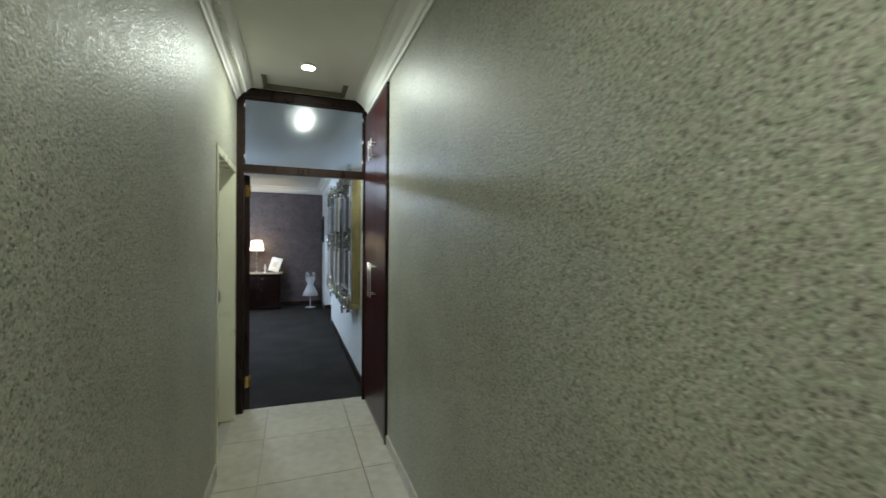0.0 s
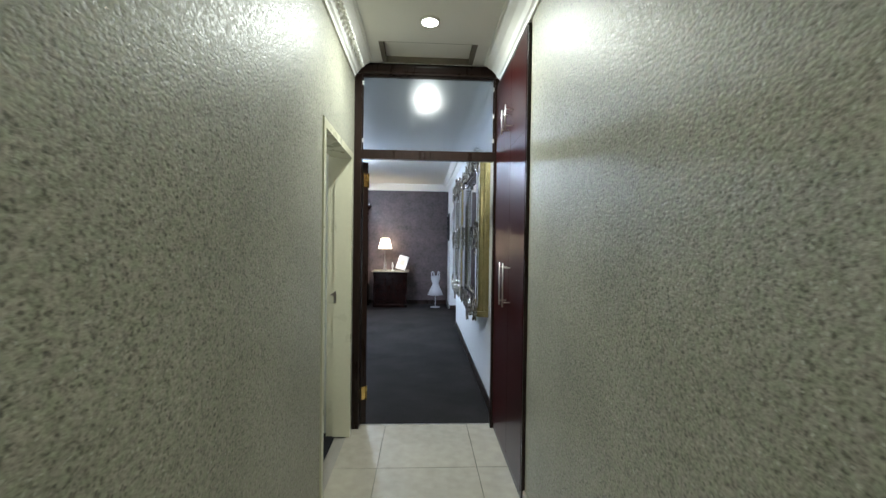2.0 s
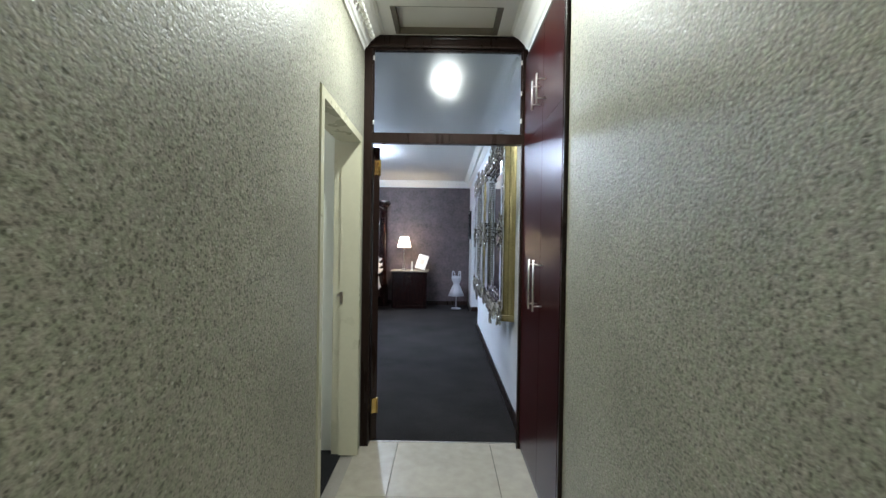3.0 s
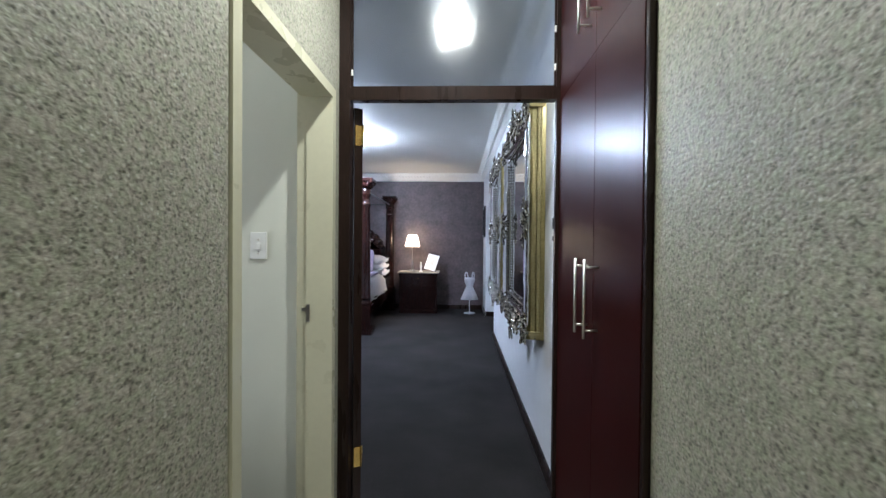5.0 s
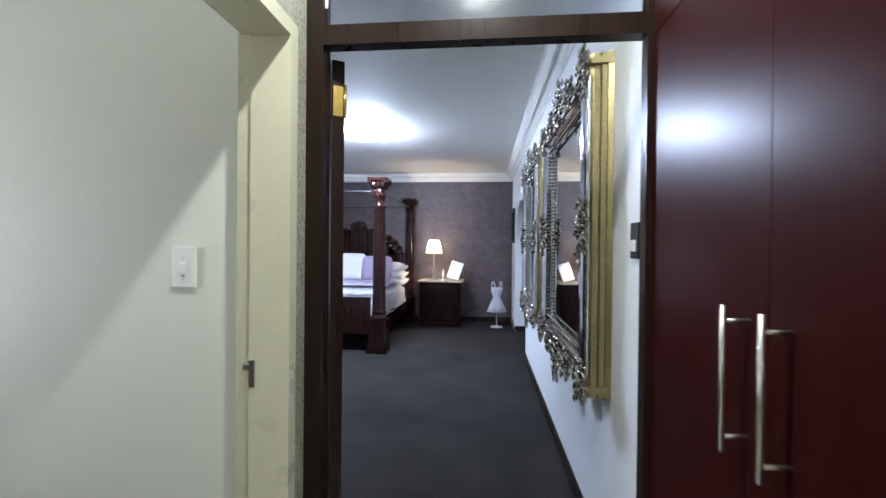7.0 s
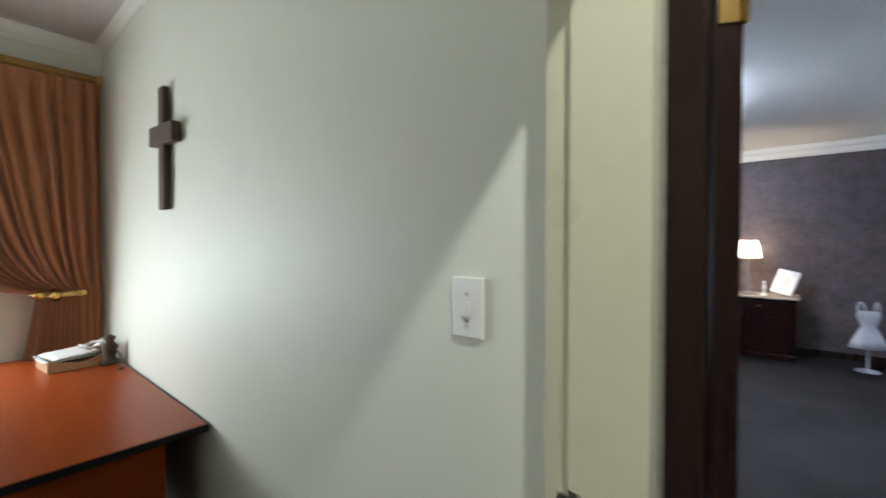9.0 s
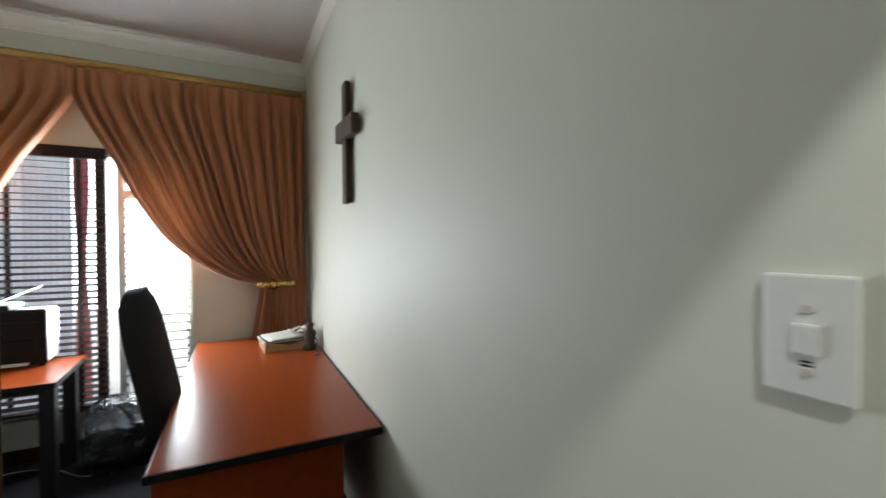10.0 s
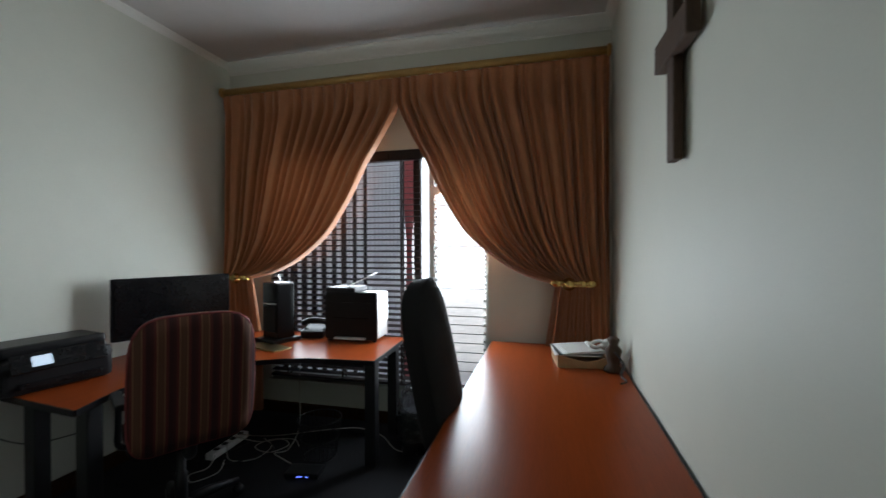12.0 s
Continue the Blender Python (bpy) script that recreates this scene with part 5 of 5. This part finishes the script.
bed = thing("four_poster_bed", "dark mahogany four-poster bed with carved capitals", "bed")
BX0, BX1, BY0, BY1 = -3.05, -1.175, 4.03, 6.22
for px in (BX0, BX1):
    for py in (BY0, BY1):
        post(bed, px, py)
part("side_rail", box(BX1 - 0.035, BX1 + 0.035, BY0 + 0.11, BY1 - 0.1, 0.26, 0.46, 0.008), M_BEDWOOD, bed)
part("side_rail", box(BX0 - 0.035, BX0 + 0.035, BY0 + 0.11, BY1 - 0.1, 0.26, 0.46, 0.008), M_BEDWOOD, bed)
part("footboard", box(BX0 + 0.11, BX1 - 0.11, BY0 - 0.03, BY0 + 0.03, 0.22, 0.70, 0.01), M_BEDWOOD, bed)
hb = boxes((BX0 + 0.1, BX1 - 0.1, BY1 - 0.03, BY1 + 0.04, 0.22, 1.20))
xc = (BX0 + BX1) / 2
for i in range(14):
    a0 = math.pi * i / 14
    xx = xc + 0.76 * math.cos(a0 + math.pi / 28)
    zz = 1.20 + 0.46 * math.sin(a0 + math.pi / 28)
    cube(hb, xx - 0.09, xx + 0.09, BY1 - 0.03, BY1 + 0.04, 1.2, zz)
    blob(hb, (xx, BY1 - 0.03, zz), (0.085, 0.04, 0.05), (0, 0, 0), 2)
blob(hb, (xc, BY1 - 0.04, 1.72), (0.16, 0.05, 0.10), (0, 0, 0), 2)
for i in range(7):
    blob(hb, (BX1 - 0.2 - 0.07 * i, BY1 - 0.05, 1.25 + 0.06 * i), (0.05, 0.03, 0.04), (0, 20 * i, 0), 2)
part("headboard", hb, M_BEDWOOD, bed, "arched carved headboard")
for a, b in (((BX0, BY0), (BX1, BY0)), ((BX0, BY1), (BX1, BY1)), ((BX0, BY0), (BX0, BY1)), ((BX1, BY0), (BX1, BY1))):
    part("canopy_rail", tube([(a[0], a[1], 2.07), (b[0], b[1], 2.07)], 0.011, 8), M_BLACKMETAL, bed)

mt = thing("mattress", "thick white mattress on the bed", "mattress")
part("cover", box(BX0 + 0.06, BX1 - 0.06, BY0 + 0.05, BY1 - 0.05, 0.40, 0.64, 0.05), M_LINEN, mt)


def duvet():
    bm = bmesh.new()
    nx, ny = 46, 44
    g = []
    for j in range(ny + 1):
        row = []
        for i in range(nx + 1):
            u, v = i / nx, j / ny
            x = BX0 - 0.02 + (BX1 - BX0 + 0.06) * u
            y = BY0 + 0.07 + (BY1 - BY0 - 0.55) * v
            edge = min(u, 1 - u)
            z = 0.73 - 0.30 * max(0, 1 - edge / 0.055) ** 1.5 + 0.018 * noise.noise((x * 4, y * 4, 0)) + 0.01 * noise.noise((x * 11, y * 11, 3))
            row.append(bm.verts.new((x, y, z)))
        g.append(row)
    for a, b in zip(g, g[1:]):
        for i in range(nx):
            bm.faces.new((a[i], a[i + 1], b[i + 1], b[i]))
    bmesh.ops.solidify(bm, geom=bm.faces[:], thickness=0.05)
    return bm


dv = thing("duvet", "white and pale lilac duvet spread over the bed", "duvet")
part("cover", duvet(), M_LINEN, dv, smooth=True)
rn = thing("bed_runner", "folded mauve satin throw across the bed", "throw")
part("cloth", box(BX0 + 0.1, BX1 - 0.07, 4.9, 5.45, 0.76, 0.80, 0.015), M_MAUVE, rn)


def pillow(x, y, z, w, h, d, tilt, material, label, ruffle=False):
    p = thing("pillow", label, "pillow", "pillows on the bed", pose(x, y, z, 90 - tilt, 0, 0))
    bm = cushion(w, h, d)
    for v in bm.verts:
        q = max(abs(v.co.x) / (w / 2), abs(v.co.y) / (h / 2))
        v.co.z *= max(0.12, (1 - min(1, q) ** 3)) ** 0.6
    part("case", bm, material, p, smooth=True)
    if ruffle:
        rb = bmesh.new()
        n = 90
        ring = []
        for i in range(n):
            a = 2 * math.pi * i / n
            cx, cy = math.cos(a), math.sin(a)
            k = 1 / max(abs(cx), abs(cy)) ** 0.8
            wob = 0.022 * math.sin(i * 1.5)
            ring.append((rb.verts.new((cx * k * w * 0.47, cy * k * h * 0.47, 0.0)), rb.verts.new((cx * k * (w / 2 + 0.055), cy * k * (h / 2 + 0.055), wob)),
                         rb.verts.new((cx * k * (w / 2 + 0.055), cy * k * (h / 2 + 0.055), wob + 0.005)), rb.verts.new((cx * k * w * 0.47, cy * k * h * 0.47, 0.005))))
        for i in range(n):
            a, b = ring[i], ring[(i + 1) % n]
            for k in range(4):
                rb.faces.new((a[k], a[(k + 1) % 4], b[(k + 1) % 4], b[k]))
        part("ruffle", rb, material, p, smooth=True)


for i in range(3):
    pillow(-1.52 - 0.01 * i, 6.02, 0.76 + 0.115 * i, 0.62, 0.42, 0.17, 82, M_LINEN, "white ruffled pillow stacked on the bed", True)
    pillow(-2.72, 6.02, 0.76 + 0.115 * i, 0.62, 0.42, 0.17, 82, M_LINEN, "white ruffled pillow stacked on the bed", True)
pillow(-1.66, 5.76, 0.97, 0.52, 0.46, 0.16, 20, M_MAUVE, "mauve satin cushion standing against white pillows")
pillow(-2.15, 5.80, 0.99, 0.56, 0.50, 0.16, 18, M_LINEN, "large white cushion standing against the headboard")
pillow(-2.6, 5.76, 0.97, 0.52, 0.46, 0.16, 20, M_MAUVE, "mauve satin cushion standing against white pillows")


# bedside cabinet
def nightstand(x0, x1, y0, y1):
    n = thing("bedside_cabinet", "dark wooden bedside cabinet with a pale marble top", "cabinet")
    part("body", boxes((x0 + 0.03, x1 - 0.03, y0 + 0.03, y1, 0.07, 0.735)), M_BEDWOOD, n)
    part("plinth", box(x0, x1, y0, y1, 0.0, 0.07, 0.008), M_BEDWOOD, n)
    part("cornice_moulding", box(x0 - 0.005, x1 + 0.005, y0 - 0.005, y1, 0.725, 0.752, 0.008), M_BEDWOOD, n)
    part("top", box(x0 - 0.03, x1 + 0.03, y0 - 0.03, y1, 0.752, 0.775, 0.006), M_TILE, n, "pale polished stone top")
    dr = part("drawer", box(x0 + 0.06, x1 - 0.06, y0 + 0.012, y0 + 0.03, 0.60, 0.71, 0.004), M_BEDWOOD, n)
    part("knob", blob(bmesh.new(), ((x0 + x1) / 2, y0, 0.655), (0.014, 0.014, 0.014)), M_BRASS, dr, smooth=True)
    for s in (0, 1):
        xa = x0 + 0.06 + s * ((x1 - x0) / 2 - 0.055)
        d = part("door", box(xa, xa + (x1 - x0) / 2 - 0.065, y0 + 0.012, y0 + 0.03, 0.10, 0.585, 0.004), M_BEDWOOD, n)
        part("door_panel", box(xa + 0.05, xa + (x1 - x0) / 2 - 0.115, y0 + 0.004, y0 + 0.012, 0.16, 0.53, 0.006), M_BEDWOOD, d)
    for px in (x0 + 0.02, x1 - 0.02):
        part("corner_column", lathe([(0.022, 0.07), (0.026, 0.1), (0.018, 0.14), (0.022, 0.4), (0.018, 0.66), (0.026, 0.70), (0.022, 0.725)], 14, at=(px, y0 + 0.022, 0)), M_BEDWOOD, n, smooth=True)


nightstand(-0.93, -0.21, 5.82, 6.39)
tl = thing("table_lamp", "small crystal table lamp with a lit pleated shade", "lamp", m=pose(-0.70, 6.02, 0.775))
part("base", lathe([(0.0, 0.0), (0.075, 0.0), (0.075, 0.015), (0.05, 0.03), (0.03, 0.045)], 24), M_CRYSTAL, tl, smooth=True)
part("stem", lathe([(0.02, 0.045), (0.032, 0.07), (0.018, 0.10), (0.034, 0.135), (0.016, 0.17), (0.028, 0.20), (0.012, 0.23), (0.010, 0.44), (0.014, 0.46)], 20), M_CRYSTAL, tl, smooth=True)
sh = bmesh.new()
n = 96
ra, rb_ = [], []
for i in range(n):
    a = 2 * math.pi * i / n
    w = 0.0025 * (1 if i % 2 else -1)
    ra.append(sh.verts.new(((0.142 + w) * math.cos(a), (0.142 + w) * math.sin(a), 0.475)))
    rb_.append(sh.verts.new(((0.088 + w) * math.cos(a), (0.088 + w) * math.sin(a), 0.70)))
for i in range(n):
    sh.faces.new((ra[i], ra[(i + 1) % n], rb_[(i + 1) % n], rb_[i]))
part("shade", sh, M_SHADE, tl, "lit cream pleated shade")
part("shade_ring", tube([(0.143 * math.cos(2 * math.pi * i / 32), 0.143 * math.sin(2 * math.pi * i / 32), 0.475) for i in range(33)], 0.003, 6), M_GOLD, tl)
pf = thing("photo_frame", "white photo frame with a small picture on an easel", "picture frame", m=pose(-0.37, 5.98, 0.775, 0, 0, -22) @ pose(0, 0, 0.032, -18, 12, 0))
part("border", box(-0.115, 0.115, -0.008, 0.008, 0.0, 0.31, 0.004), M_PAPER, pf, "white border")
part("picture", boxes((-0.055, 0.05, -0.0095, -0.0082, 0.10, 0.21)), M_OUTWALL, pf, "small grey picture")
part("rear_edge", box(-0.12, 0.12, 0.008, 0.016, -0.003, 0.315, 0.002), M_BLACK, pf)
part("easel_leg", tube([(0, 0.015, 0.28), (0, 0.11, 0.045)], 0.006), M_BLACK, pf)
fig = thing("small_figurine", "small white figurine on the bedside cabinet", "figurine", m=pose(-0.53, 5.96, 0.775))
part("body", lathe([(0.0, 0.0), (0.035, 0.0), (0.03, 0.01), (0.012, 0.03), (0.018, 0.08), (0.024, 0.11), (0.010, 0.15), (0.016, 0.17), (0.0, 0.19)], 16), M_WHITEPL, fig, smooth=True)

# dress-form ornament on the floor: one plain mesh
df = bmesh.new()
lathe([(0.0, 0.0), (0.105, 0.0), (0.105, 0.012), (0.02, 0.02), (0.009, 0.03), (0.009, 0.28)], 24, df)
rings = []
for r, z in ((0.165, 0.265), (0.13, 0.36), (0.095, 0.44), (0.062, 0.505), (0.075, 0.55), (0.098, 0.61), (0.10, 0.65), (0.085, 0.675)):
    ring = []
    for i in range(48):
        a = 2 * math.pi * i / 48
        w = 1 + (0.07 * math.sin(8 * a) * max(0, (0.5 - z) / 0.24))
        ring.append(df.verts.new((r * w * math.cos(a), r * w * math.sin(a) * 0.72, z)))
    rings.append(ring)
for a, b in zip(rings, rings[1:]):
    for i in range(48):
        df.faces.new((a[i], a[(i + 1) % 48], b[(i + 1) % 48], b[i]))
df.faces.new(rings[0][::-1])
df.faces.new(rings[-1])
for s in (-1, 1):
    tube(spline([(s * 0.035, -0.04, 0.66), (s * 0.045, -0.03, 0.74), (s * 0.065, 0.0, 0.775), (s * 0.085, 0.01, 0.74), (s * 0.085, 0.0, 0.66)], 6), 0.011, 8, df)
dform = part("dress_form", df, M_DRESS, None, smooth=True)
dform.matrix_basis = pose(0.40, 5.90, 0, 0, 0, 8)
tagged(dform, "small white dress-form ornament on a round stand", "ornament")

pic = thing("wall_picture", "dark framed picture on the white wall beside the arch", "picture")
part("frame", boxes((XB - 0.03, XB, 5.80, 5.84, 1.44, 2.02), (XB - 0.03, XB, 6.20, 6.24, 1.44, 2.02), (XB - 0.03, XB, 5.84, 6.20, 1.98, 2.02), (XB - 0.03, XB, 5.84, 6.20, 1.44, 1.48)), M_BLACK, pic)
part("picture", boxes((XB - 0.014, XB - 0.004, 5.84, 6.20, 1.48, 1.98)), M_TINTED, pic)
plq = thing("wall_plaque", "slim grey plaque on the wall above the arch", "plaque")
part("plate", box(XB - 0.018, XB, 4.70, 4.80, 2.14, 2.42, 0.005), M_OUTWALL, plq)

# corridor floor tiles, last
floor_t = tagged(new("floor"), "cream polished marble-look tiles with grey joints", "floor", kind="structure")
JX, JY = [XL - 0.02, -0.157, 0.458, XR + 0.02], [0.136]
while JY[-1] > Y0 + 0.1:
    JY.append(JY[-1] - 0.612)
for a, b in zip(JX, JX[1:]):
    src = None
    for y1, y0 in zip(JY, JY[1:]):
        cy = (y0 + y1) / 2
        if src is None:
            src = part("tile", box(a + 0.002, b - 0.002, -0.304, 0.304, -0.012, 0.0, 0.0015), M_TILE, floor_t)
            src.location.y = cy
        else:
            o = new("tile", src.data)
            o.parent = floor_t
            o.location.y = cy
